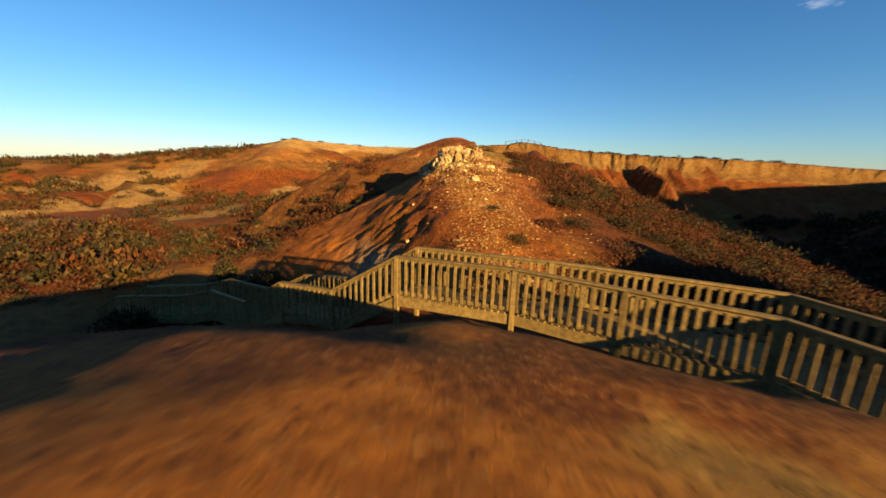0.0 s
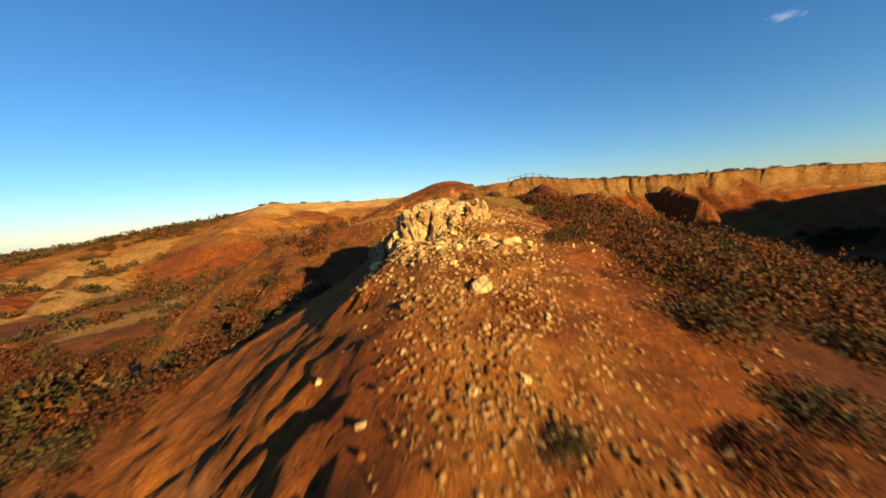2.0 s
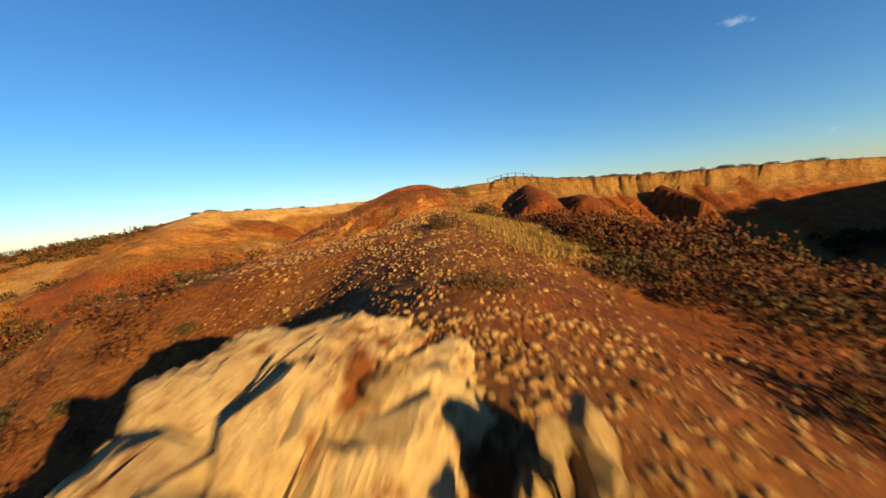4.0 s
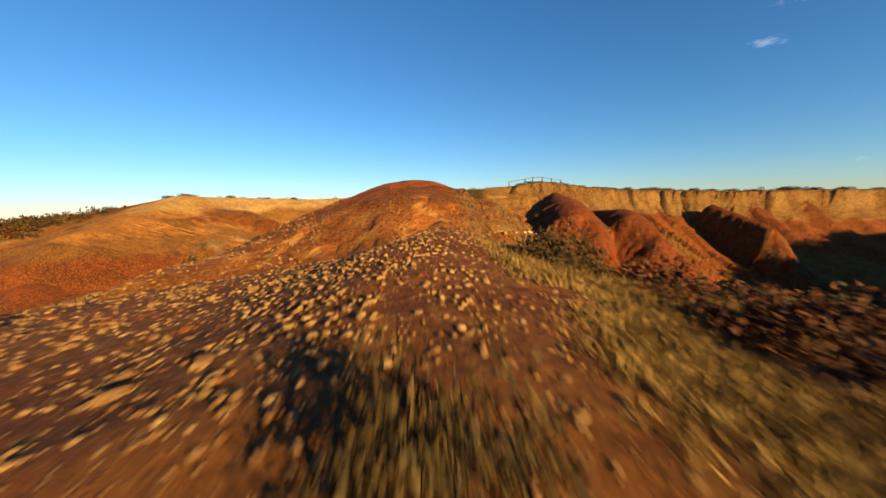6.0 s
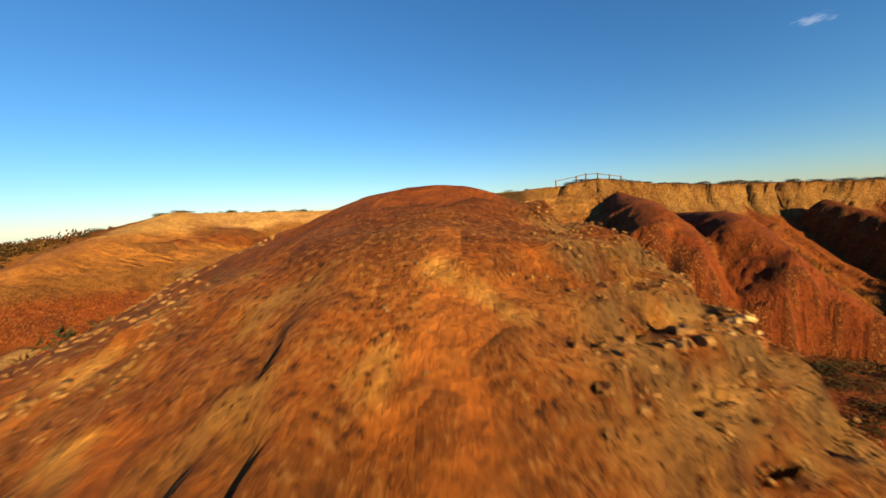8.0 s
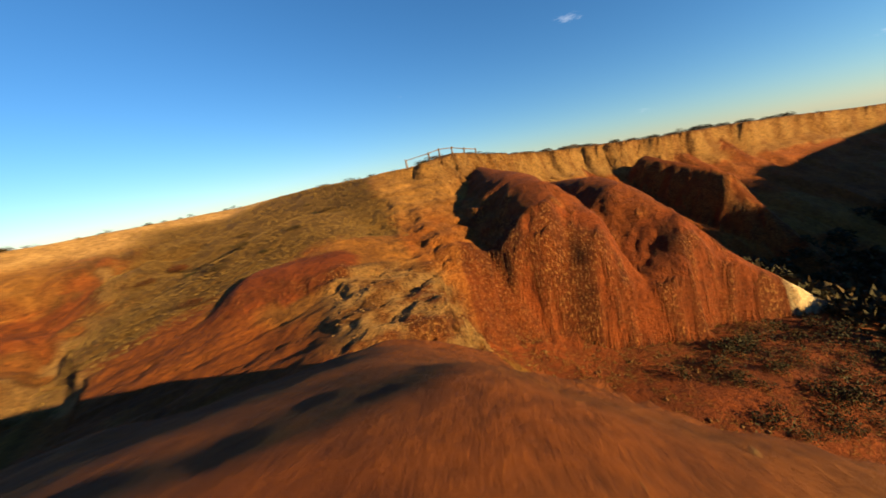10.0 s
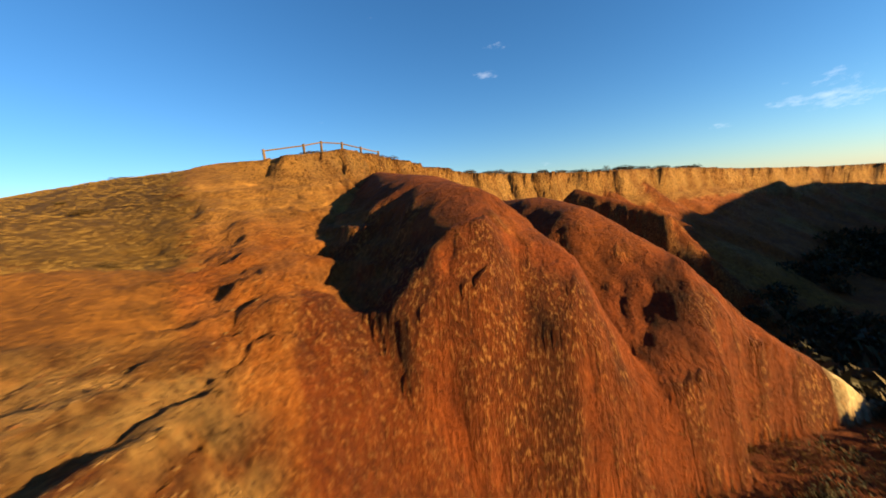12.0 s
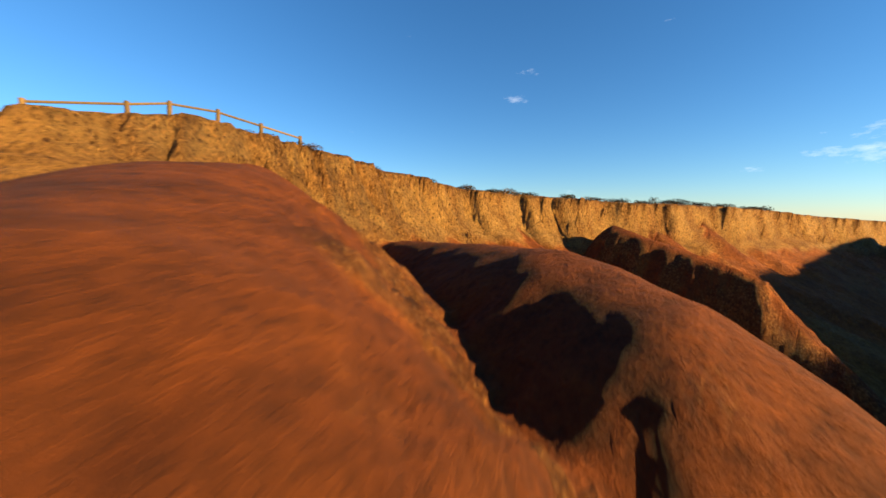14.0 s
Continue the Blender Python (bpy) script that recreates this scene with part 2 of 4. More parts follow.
BUTTRESS = [(50, 93, 21.6, 1.1, 1.1, 1.0, FAR), (50.6, 83, 18.4, 1.2, 1.1, .4, FAR), (49.5, 76, 11.5, 1, 1, .6, FAR)]
APRONS = [[(x, y + 6, 21.6, 1.2, 1.2, 1.2, FAR), (x + 0.5, y, h, 1.2, 1.2, 1.5, FAR), (x + 1.5, y - 7, 12, 1, 1, .8, FAR)] for x, y, h in ((33, 91, 19.6), (38, 93.5, 19.2), (43, 93, 18.7), (58, 88.5, 17.6), (66, 87, 16.8))]
# edge of the high plain: x, y, height, height of the steep face, fall of the slope below
RIM = [(-420, -60, 9, 0, .2), (-200, 45, 13.5, 0, .2), (-110, 66, 16.4, 0, .22), (-70, 80, 19.2, 0, .26), (-48, 89, 22.4, 0, .32), (-36.5, 93.6, 24.9, 0, .36), (-20, 103, 24.2, 0, .36), (-2, 107, 24.5, 0, .3),
       (7, 99, 25.1, 0, .36), (12, 91.5, 25.0, .6, .36), (16.5, 89.6, 25.35, 1.1, .40), (20.3, 90.0, 25.95, 1.3, .5), (25, 91.5, 25.4, 2.3, .6), (30, 95, 25.05, 2.4, .55), (37, 99, 24.75, 2.8, .45), (46, 99, 24.4, 2.8, .5),
       (56, 95, 23.8, 3, .6), (66, 93.5, 23.8, 3, .55), (82, 92, 23.4, 3, .55), (100, 89, 22.5, 3, .6), (130, 85, 21.5, 3, .6), (170, 69, 20.5, 2, .5), (220, -60, 18.5, 2, .4)]
# unseen hills added far right, their shadow dims the cliff's right end
SHADE_RANGE = [(160, 36, 33, .9, .9, 3, FAR), (125, 44, 30.5, .9, .9, 3, FAR), (104, 44, 28.5, .9, .9, 3, FAR), (90, 38, 26.5, .8, .8, 3, FAR), (70, 26, 22.5, .9, .9, 3, FAR), (62, 6, 21.5, .8, .8, 3, FAR), (62, -60, 21, .8, .8, 3, FAR)]
BACK = [(1.9, 22.8, 20.3, 1.0, .42, .5, FAR), (1.9, 25.5, 20.95, 1.0, .38, .7, FAR), (2.2, 29, 21.0, 1.0, .36, .8, FAR)]
START = [(-6, 3.5, 18.0, 1.4, .04, 4.5, FAR), (0, 3.9, 18.66, 1.8, .01, 5, FAR), (3.4, 3.2, 18.5, 2.0, .1, 5, FAR)]
# unseen mound added to cast shade on the right ramp and slope
SHADE_HUMP = [(10, 1.2, 19.7, 1.8, 1.2, .6, FAR), (12.3, 3.0, 19.0, 1.6, 1.1, .6, FAR), (15, 4.0, 19.5, 1.4, 1.0, 1, FAR), (21, 3.5, 21.6, 1.0, 1.0, 1, FAR)]
SHELF = [(0, 24), (-5.5, 31), (-10.5, 37.5), (-10, 43), (-8.6, 48), (-7, 52), (-4, 57)]


def crest(x, y, pts, rill=0.0, pitch=1.0, round_brow=False, reach=26):
    """A crest's height, worked out only within its reach."""
    px, py = [p[0] for p in pts], [p[1] for p in pts]
    inside = (x > min(px) - reach) & (x < max(px) + reach) & (y > min(py) - reach) & (y < max(py) + reach)
    h = np.full(x.shape, -60.0, np.float32)
    if inside.any():
        h[inside] = crest_height(x[inside], y[inside], pts, rill, pitch, round_brow)
    return h


def crest_height(x, y, pts, rill, pitch, round_brow):
    d, _, side, run, c = along(x, y, pts)
    right = 0.5 + 0.5 * side
    fall = c[..., 1] + (c[..., 2] - c[..., 1]) * right
    r = c[..., 3]
    h = c[..., 0] - fall * (np.sqrt(d * d + r * r) - r)
    over = d - c[..., 4] + 1.5 * (fbm(run * 0.4, d * 0.1, 3) - 0.5) - (0 if round_brow else 30) * np.clip(0.35 - right, 0, 1)
    h = h - 1.5 * np.maximum(over, 0)
    if rill:
        turn = np.arctan2(x - pts[-1][0], y - pts[-1][1])
        u = (run + 2.5 * turn) * pitch
        if rill >= 0.5:
            h = h - 0.55 * smooth(3.4, 5.4, d) * smooth(0.5, 0.64, fbm(u * 2.0 + 13, d * 0.7, 3)) - 0.32 * smooth(2.2, 3.4, d) * smooth(0.5, 0.6, fbm(u * 5.0 + 3, d * 1.3, 2))
        h = h - rill * smooth(0.6, 3.5, d) * (1 - ridged(u, d * 0.15 + 3, 3)) * 2 - rill * smooth(1.5, 3.5, d) * (1.3 * (1 - ridged(u * 3.1, d * 0.35, 2)) + 0.7 * (1 - ridged(u * 7.3, d * 0.9, 2)))
    return h


def plain(x, y):
    """The high plain, its cliff and the slope below."""
    d, sign, _, run, c = along(x, y, RIM)
    steep, fall = c[..., 1], c[..., 2]
    out = d * sign
    rib = (ridged(run * 0.5, out * 0.06, 4) - 0.62) * 2.0 + (ridged(run * 1.5, out * 0.2, 3) - 0.6) * 1.0 + (fbm(run * 0.13, out * 0.05 + 7, 2) - 0.5) * 1.5
    out = out + rib * smooth(0.3, 1.5, steep) * smooth(-4, 0.5, out)
    face = steep * (0.5 * smooth(-0.1, 0.5, out) + 0.3 * smooth(0.55, 0.9, out) + 0.2 * smooth(1.1, 1.5, out)) + 0.05 * steep * smooth(-1.5, 0, out)
    flute = 1.3 * smooth(0.8, 5.0, out) * (1 - ridged(run * 0.24, out * 0.03 + 40, 3)) * smooth(0.4, 1.2, steep)
    return c[..., 0] - face - fall * np.maximum(out - 0.6, 0) - 1.3 * np.maximum(out - 8 - 2 * fbm(run * 0.3, out * 0.05, 2), 0) * smooth(10.5, 13, x) * smooth(34, 30, x) - flute - 0.002 * np.maximum(-out, 0) - np.clip(0.03 * (-out - 15), 0, 60) * smooth(20, 45, x) - np.clip(0.03 * (np.hypot(x, y) - 160), 0, 70) * smooth(-20, -80, x), out, run, steep


def shelf(x, y):
    d, sign, _, run, c = along(x, y, [(*p, 0) for p in SHELF])
    out = -d * sign
    edge = out + (fbm(run * 0.2, out * 0.1, 3) - 0.5) * 3
    return (19.9 + 0.13 * (x + 10) + 0.02 * (y - 40) - 0.62 * (np.sqrt(np.maximum(edge, 0) ** 2 + 0.3) - 0.55)
            - 2.4 * np.exp(-((y - 46.7 - 0.1 * x) / 1.5) ** 2) * smooth(-12, -4, x) - 1.2 * np.maximum(x - 2, 0) - 0.5 * np.maximum(y - 60, 0) - 0.5 * np.maximum(36 - y, 0)), edge


def rocky(x, y):
    """How stony the bare rock is."""
    k = smooth(4.0, 5.6, x) * smooth(12.2, 10.8, x) * smooth(67.2, 68.8, y) * smooth(76.8, 75.4, y)
    k = np.maximum(k, smooth(3.4, 4.6, x) * smooth(9.5, 8.5, x) * smooth(47.2, 48.4, y) * smooth(57, 53, y) * 0.8)
    k = np.maximum(k, smooth(-9, -6, x) * smooth(6.5, 4, x) * smooth(47.4, 48.6, y) * smooth(52.2, 50.6, y + 0.1 * x) * 0.15)
    k = np.maximum(k, np.exp(-((x - 1.2) ** 2 / 5 + (y - 23.6) ** 2 / 8)) * 0.6)
    k = np.maximum(k, smooth(10, 12, x) * smooth(18, 16, x) * smooth(74, 76, y) * smooth(89, 86, y) * 0.4)
    return k


def land(x, y):
    """Height, and what it is made of, at arrays of places."""
    x, y = np.asarray(x, np.float32), np.asarray(y, np.float32)
    wx, wy = x + 0.9 * (fbm(x * 0.25, y * 0.25, 3) - 0.5), y + 0.9 * (fbm(x * 0.25 + 50, y * 0.25, 3) - 0.5)
    valley = smooth(56, 66, y) * smooth(44, 33, x) * smooth(-8, 2, x)
    floor = 10.8 + np.where(x < 0, 0.05 * x + 3.6 * smooth(-4, -18, x), -0.045 * x)
    floor = np.maximum(floor, 3.0 + np.minimum(0.02 * np.abs(x), 2.0)) + (fbm(x * 0.06, y * 0.06, 4) - 0.5) * 3 * (1 - 0.8 * valley) + 2.0 * valley - np.clip(0.03 * (np.hypot(x, y) - 250), 0, 60)
    high, out, run, steep = plain(x, y)
    high = high + ((fbm(x * 0.07, y * 0.07, 5) - 0.5) * 5 + (ridged(x * 0.055 + 4, y * 0.055, 4) - 0.6) * 5 + (fbm(x * 0.2 + 8, y * 0.2, 4) - 0.5) * 3.2 - np.maximum(ridged(x * 0.13 + 2, y * 0.1, 3) - 0.72, 0) * 7) * smooth(3, 16, out) * smooth(0.5, 0, steep) * smooth(4, -14, x)
    step, edge = shelf(x, y)
    spine = smax(crest(wx, wy, SPINE, 0.14, 0.5, reach=90), crest(wx, wy, SHOULDER, 0.15, 0.5, reach=60) - 1.2 * np.maximum(x - 1, 0), 0.5)
    spine = spine - 0.3 * smooth(1.0, -7, x) * np.clip(25 - y, 0, 9) * smooth(11.5, 14, y)
    # the added ridge that shades the valley
    shade_ridge = crest(wx, wy, SHADE_RIDGE, 0.2, 0.5, True, 45)
    z = smax(floor, high, 1.5)
    z = smax(z, np.minimum(step, 24), 0.8)
    z = smax(z, shade_ridge, 0.6)
    z = smax(z, spine, 0.6)
    mound = crest(wx, wy, MOUND, 0.25, 0.7)
    z = smax(z, mound, 0.3)
    ramp_z, peak_z = crest(wx, wy, SLOPE, 0.1, 0.7), crest(wx, wy, PEAK, 0.3, 0.5, reach=40)
    z = smax(smax(z, ramp_z, 0.8), peak_z, 1.0)
    # the brow of the round hill breaks off towards the gully
    z = smax(z - 1.5 * np.clip(x - 8.2, 0, 5) * smooth(45.5, 47.5, y) * smooth(54, 52, y) * smooth(30, 22, x), floor, 0.4)
    z = smax(z, crest(x, y, SHADE_RANGE, reach=45), 0.6)
    z = smax(z, crest(x, y, SHADE_HUMP), 0.4)
    z = smax(z, crest(wx, wy, START, reach=14), 0.3)
    z = smax(z, crest(wx, wy, BACK, 0.08, 0.8, reach=16), 0.5)
    domes = np.full(x.shape, -50.0)
    for pts, rill in ((DOME_A, 0.26), (SPUR_A, 0.25), (DOME_B, 0.17), (SPUR_B, 0.35), (BUTTRESS, 0.6), *[(a, 0.5) for a in APRONS]):
        domes = smax(domes, crest(wx, wy, pts, rill, 0.8), 0.4)
    foot_d, foot_side = along(wx, wy, [(*p, 0) for p in FOOT])[:2]
    domes = domes - 4.5 * np.maximum(foot_d * foot_side, 0) * smooth(42, 38, x)
    z = smax(z, domes, 0.3)
    stone = rocky(x, y)
    bed = z * 1.5 + 0.9 * fbm(x * 0.35, y * 0.35 + 8, 3) + 0.1 * x
    bed = bed - np.floor(bed)
    z = z + stone * (0.5 * (ridged(x * 0.6, y * 0.6 + 11, 4) - 0.62) + 0.5 * (np.floor(fbm(x * 1.1, y * 1.1, 4, 0.6) * 11) / 11 - 0.5) + 0.75 * (smooth(0.15, 0.55, bed) - bed))
    return z, dict(out=out, run=run, steep=steep, high=high, step=step, edge=edge, spine=spine, domes=domes, floor=floor, shade_ridge=shade_ridge, mound=mound, slope=ramp_z, peak=peak_z)


def height(x, y):
    return land(np.array([x], float), np.array([y], float))[0][0]


def spread(a, b, step, grow, far_a, far_b):
    core = list(np.arange(a, b, step))
    lo, hi, s = [], [], step
    v = a
    while v > far_a:
        s *= grow
        v -= s
        lo.append(v)
    v, s = core[-1], step
    while v < far_b:
        s *= grow
        v += s
        hi.append(v)
    return np.array(lo[::-1] + core + hi)


def mix3(base, colour, k):
    return base + (np.array(colour) - base) * k[..., None]


def build_ground():
    gx, gy = spread(-9, 34, 0.17, 1.024, -2500, 2500), spread(-3, 95, 0.175, 1.031, -900, 3000)
    x, y = np.meshgrid(gx.astype(np.float32), gy.astype(np.float32))
    z, k = land(x, y)
    dzy, dzx = np.gradient(z, gy, gx)
    slope = np.hypot(dzx, dzy)
    on_dome = smooth(-0.3, 0.2, k["domes"] - np.maximum(np.maximum(k["high"], k["slope"]), np.maximum(k["spine"], k["floor"])))
    rough = 0.10 + 0.65 * smooth(0.5, 1.2, slope) * (1 - 0.4 * on_dome)
    z = z + rough * (fbm(x * 1.3, y * 1.3, 5, 0.62) - 0.5) - 0.14 * (1 - on_dome) * smooth(0.6, 1.1, slope) * smooth(0.62, 0.75, ridged(x * 0.8, y * 0.8, 3))
    # broken gullies on the domes and on the slope beside them
    z = z + np.maximum(0.18 * on_dome * smooth(0.7, 1.2, slope), 0.5 * (1 - on_dome) * smooth(8, 10, x) * smooth(20, 18, x) * smooth(71, 73, y) * smooth(87, 85, y)) * (ridged(x * 1.1, y * 1.1, 4) - 0.6)
    n1, n2 = fbm(x * 0.15 + 9, y * 0.15, 4), fbm(x * 0.8, y * 0.8 + 3, 3)
    soil = np.zeros((*x.shape, 3)) + np.array((0.30, 0.102, 0.018))
    soil = mix3(soil, (0.31, 0.16, 0.045), smooth(0.48, 0.62, n1))
    # the slopes below the plain on the far side of the gully: olive earth
    soft = smooth(0.6, 0.2, k["steep"]) * smooth(0.5, -0.5, k["out"] - 60) * (k["high"] > k["domes"])
    soil = mix3(soil, (0.13, 0.085, 0.028), smooth(0.4, 0.6, n2) * soft * 0.7)
    soil = mix3(soil, (0.42, 0.23, 0.07), smooth(-6, -14, x) * smooth(0.42, 0.56, fbm(x * 0.1 + 5, y * 0.1, 5, 0.6)) * 0.85)
    # shade among the scrub right of the ridge, painted into the soil as dark brown
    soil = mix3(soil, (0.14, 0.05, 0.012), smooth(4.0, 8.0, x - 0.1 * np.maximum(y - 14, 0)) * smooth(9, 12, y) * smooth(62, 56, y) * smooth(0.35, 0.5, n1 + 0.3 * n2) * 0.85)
    # pale cliff, red slopes under it
    cliff = smooth(-0.4, 0.2, k["out"]) * smooth(3.6, 2.4, k["out"] + 2 * (n2 - 0.5)) * smooth(0.3, 1.0, k["steep"]) * smooth(-0.4, 0.3, k["high"] - k["domes"])
    soil = mix3(soil, (0.64, 0.46, 0.28), cliff)
    soil = mix3(soil, (0.34, 0.19, 0.08), cliff * smooth(0.62, 0.82, ridged(k["run"] * 0.75 + 5, k["out"] * 0.12, 3)) * 0.75)
    soil = mix3(soil, (0.40, 0.22, 0.09), cliff * smooth(0.5, 0.7, fbm(k["run"] * 0.06, z * 1.4, 3)) * 0.7)
    soil = mix3(soil, (0.11, 0.075, 0.035), smooth(0.0, -0.6, k["out"]) * 0.8)
    # bright sandy slope from the cliff down to the gully beside the first dome
    sand = smooth(10.0, 11.5, x) * smooth(19, 16, x) * smooth(73, 75.5, y) * smooth(-0.3, 0.2, z - k["domes"])
    soil = mix3(soil, (0.50, 0.20, 0.035), sand * smooth(86, 82, y) * 0.9)
    soil = mix3(soil, (0.60, 0.38, 0.16), sand * smooth(80, 85, y) * 0.85)
    soil = mix3(soil, (0.34, 0.10, 0.016), sand * smooth(0.5, 0.62, n1) * smooth(84, 81, y) * 0.7)
    # olive grass and pale earth along the gully floor
    soil = mix3(soil, (0.26, 0.155, 0.042), smooth(9.5, 11.5, x) * smooth(22, 18, x) * smooth(56, 60, y) * smooth(74, 71, y) * smooth(15.5, 14.0, z) * smooth(0.3, 0.5, n2) * 0.85)
    # red domes with paler rough flanks and white toes
    soil = mix3(soil, (0.22, 0.066, 0.011), on_dome)
    soil = mix3(soil, (0.40, 0.17, 0.042), on_dome * smooth(0.75, 1.3, slope) * smooth(0.38, 0.6, n2))
    soil = mix3(soil, (0.82, 0.80, 0.95), on_dome * smooth(0.3, -0.1, z + 1.0 * (n2 - 0.5) - np.where(x > 27, 13.4, 13.2)) * smooth(73, 72, y) * smooth(38, 36, x) * smooth(20.5, 21.5, x))
    d_hill = along(x.astype(np.float32), y.astype(np.float32), SHADE_RIDGE)[0] + 3 * (n2 - 0.5)
    hill = smooth(13, 10, d_hill) * smooth(-0.8, 0.0, k["shade_ridge"] - np.maximum(k["step"], k["spine"]))
    top = smooth(-0.5, 0.5, k["out"]) * smooth(7, 4, k["out"] + 5 * (n1 - 0.5)) * smooth(-36, -31, x) * smooth(8, 3, x)
    soil = mix3(soil, (0.74, 0.55, 0.36), top * 0.95)
    outcrop = smooth(0.54, 0.6, fbm(x * 0.11 + 31, y * 0.11, 5, 0.6)) * smooth(-5, -9, x) * smooth(6, 12, k["out"]) * smooth(-1, -0.2, k["high"] - k["step"])
    soil = mix3(soil, (0.70, 0.52, 0.36), outcrop)
    earth = smooth(0.55, 0.62, fbm(x * 0.09 - 7, y * 0.09 + 3, 5, 0.6)) * smooth(-5, -9, x) * smooth(6, 12, k["out"])
    soil = mix3(soil, (0.28, 0.085, 0.015), earth * (1 - outcrop))
    # the banded hill across the stony shelf: pale cap, tan apron, red cut at its foot
    band = smooth(-0.4, 0.4, k["peak"] - np.maximum(k["high"], k["step"]) + 0.3) * smooth(-55, -48, x)
    lift = z + 1.2 * (n1 - 0.5) + 0.5 * (n2 - 0.5)
    soil = mix3(soil, (0.52, 0.27, 0.09), band)
    soil = mix3(soil, (0.74, 0.54, 0.30), band * smooth(21.8, 23.2, lift))
    soil = mix3(soil, (0.42, 0.115, 0.015), band * smooth(18.6, 17.8, lift) * smooth(76, 73, y))
    soil = mix3(soil, (0.30, 0.09, 0.018), hill * smooth(25.6, 23.8, z + n2))
    soil = mix3(soil, (0.34, 0.21, 0.09), hill * smooth(23.8, 25.2, z + n2))
    lip = np.exp(-((x - 2.1) ** 2 / 0.9 + (y - 3.0) ** 2 / 0.7)) * smooth(0.42, 0.6, n2)
    soil = mix3(soil, (0.85, 0.37, 0.06), smooth(7, 4.5, y) * smooth(-40, -20, y) * smooth(20, 8, np.abs(x)) * smooth(0.3, 0.6, n2) * 0.85)
    soil = mix3(soil, (0.95, 0.68, 0.28), np.clip(1.5 * lip, 0, 1))
    # the cone below the crag: ochre fan to the left, brown ribbed front, tan scree to the right
    fan = smooth(0.4, -0.6, x) * smooth(-11, -8, x) * smooth(15, 18, y) * smooth(33, 29, y) * smooth(-0.3, 0.3, k["spine"] - k["step"])
    soil = mix3(soil, (0.62, 0.25, 0.045), fan * 0.85)
    soil = mix3(soil, (0.44, 0.13, 0.018), np.clip(1.4 * np.exp(-((x + 0.1) ** 2 / 1.4 + (y - 19) ** 2 / 7)), 0, 1))
    soil = mix3(soil, (0.52, 0.27, 0.08), np.clip(1.3 * np.exp(-((x - 2.2) ** 2 / 2.6 + (y - 20.5) ** 2 / 26)), 0, 0.9) * smooth(0.3, 0.5, n2))
    # grey clay washed down the foot of the cone
    soil = mix3(soil, (0.62, 0.62, 0.8), smooth(17.2, 16.2, z + n2) * np.exp(-((x + 2.4) ** 2 / 4 + (y - 18.2) ** 2 / 5)))
    soil = mix3(soil, (0.66, 0.235, 0.032), np.clip(np.exp(-((x - 0.8) ** 2 / 46 + (y - 49.6) ** 2 / 9)) * 1.2, 0, 0.9))
    flake = smooth(0.53, 0.63, fbm(x * 1.9 + 4, y * 1.9, 5, 0.62)) * smooth(0.46, 0.56, fbm(x * 0.45 + 2, y * 0.45, 3)) * smooth(46.8, 48, y) * smooth(53.5, 51.5, y) * smooth(-12, -8, x) * smooth(9, 7, x)
    soil = mix3(soil, (0.90, 0.58, 0.24), flake * 0.85)
    # red crown on the round hill of the spine
    crown = np.exp(-((x - 2.2) ** 2 + (y - 54) ** 2) / 44) * smooth(22.3, 23.0, z + n2 - 0.5)
    soil = mix3(soil, (0.42, 0.135, 0.018), np.clip(crown * 1.5, 0, 1))
    soil = mix3(soil, (0.74, 0.54, 0.34), rocky(x, y) * smooth(0.38, 0.54, fbm(x * 0.9, y * 0.9 + z * 1.5, 3)) * (1 - 0.7 * sand))
    soil = mix3(soil, (0.23, 0.062, 0.011), smooth(-0.2, 0.1, k["mound"] - k["spine"]) * smooth(-0.3, 0.2, k["mound"] - k["high"]))
    # stony plain and spine
    stony = smooth(27, 31, y) * smooth(47.5, 45, y) * smooth(-0.5, 0.5, k["spine"] - k["floor"]) * smooth(7.5, 3.5, x)
    soil = mix3(soil, (0.36, 0.13, 0.026), stony * 0.8)
    soil = mix3(soil, (0.5, 0.24, 0.06), stony * smooth(42, 36, y) * smooth(0.4, 0.55, n2) * 0.6)
    # dry grass slope up to the plain
    grass = smooth(79.5, 81, y + 2 * (n1 - 0.5)) * smooth(11.6, 10.2, x + 1.5 * (n2 - 0.5)) * smooth(-14, -8, x) * smooth(104, 101, y)
    soil = mix3(soil, (0.17, 0.115, 0.038), grass)
    fleck = np.exp(-((x - 1.5) ** 2 / 40 + (y - 49.4) ** 2 / 7)) * smooth(0.38, 0.52, n2)
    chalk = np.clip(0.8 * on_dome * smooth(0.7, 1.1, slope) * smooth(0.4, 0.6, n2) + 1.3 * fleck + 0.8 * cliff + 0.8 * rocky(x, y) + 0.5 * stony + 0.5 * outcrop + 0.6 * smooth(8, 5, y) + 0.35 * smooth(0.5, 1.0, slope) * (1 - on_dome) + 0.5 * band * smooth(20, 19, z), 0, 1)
    me = bpy.data.meshes.new("ground")
    ny, nx = x.shape
    idx = np.arange(nx * ny).reshape(ny, nx)
    faces = np.stack([idx[:-1, :-1], idx[:-1, 1:], idx[1:, 1:], idx[1:, :-1]], -1).reshape(-1, 4)
    me.vertices.add(nx * ny)
    me.vertices.foreach_set("co", np.stack([x, y, z], -1).astype(np.float32).ravel())
    me.loops.add(faces.size)
    me.loops.foreach_set("vertex_index", faces.astype(np.int32).ravel())
    me.polygons.add(len(faces))
    me.polygons.foreach_set("loop_start", np.arange(0, faces.size, 4, dtype=np.int32))
    me.polygons.foreach_set("use_smooth", np.ones(len(faces), bool))
    me.update(calc_edges=True)
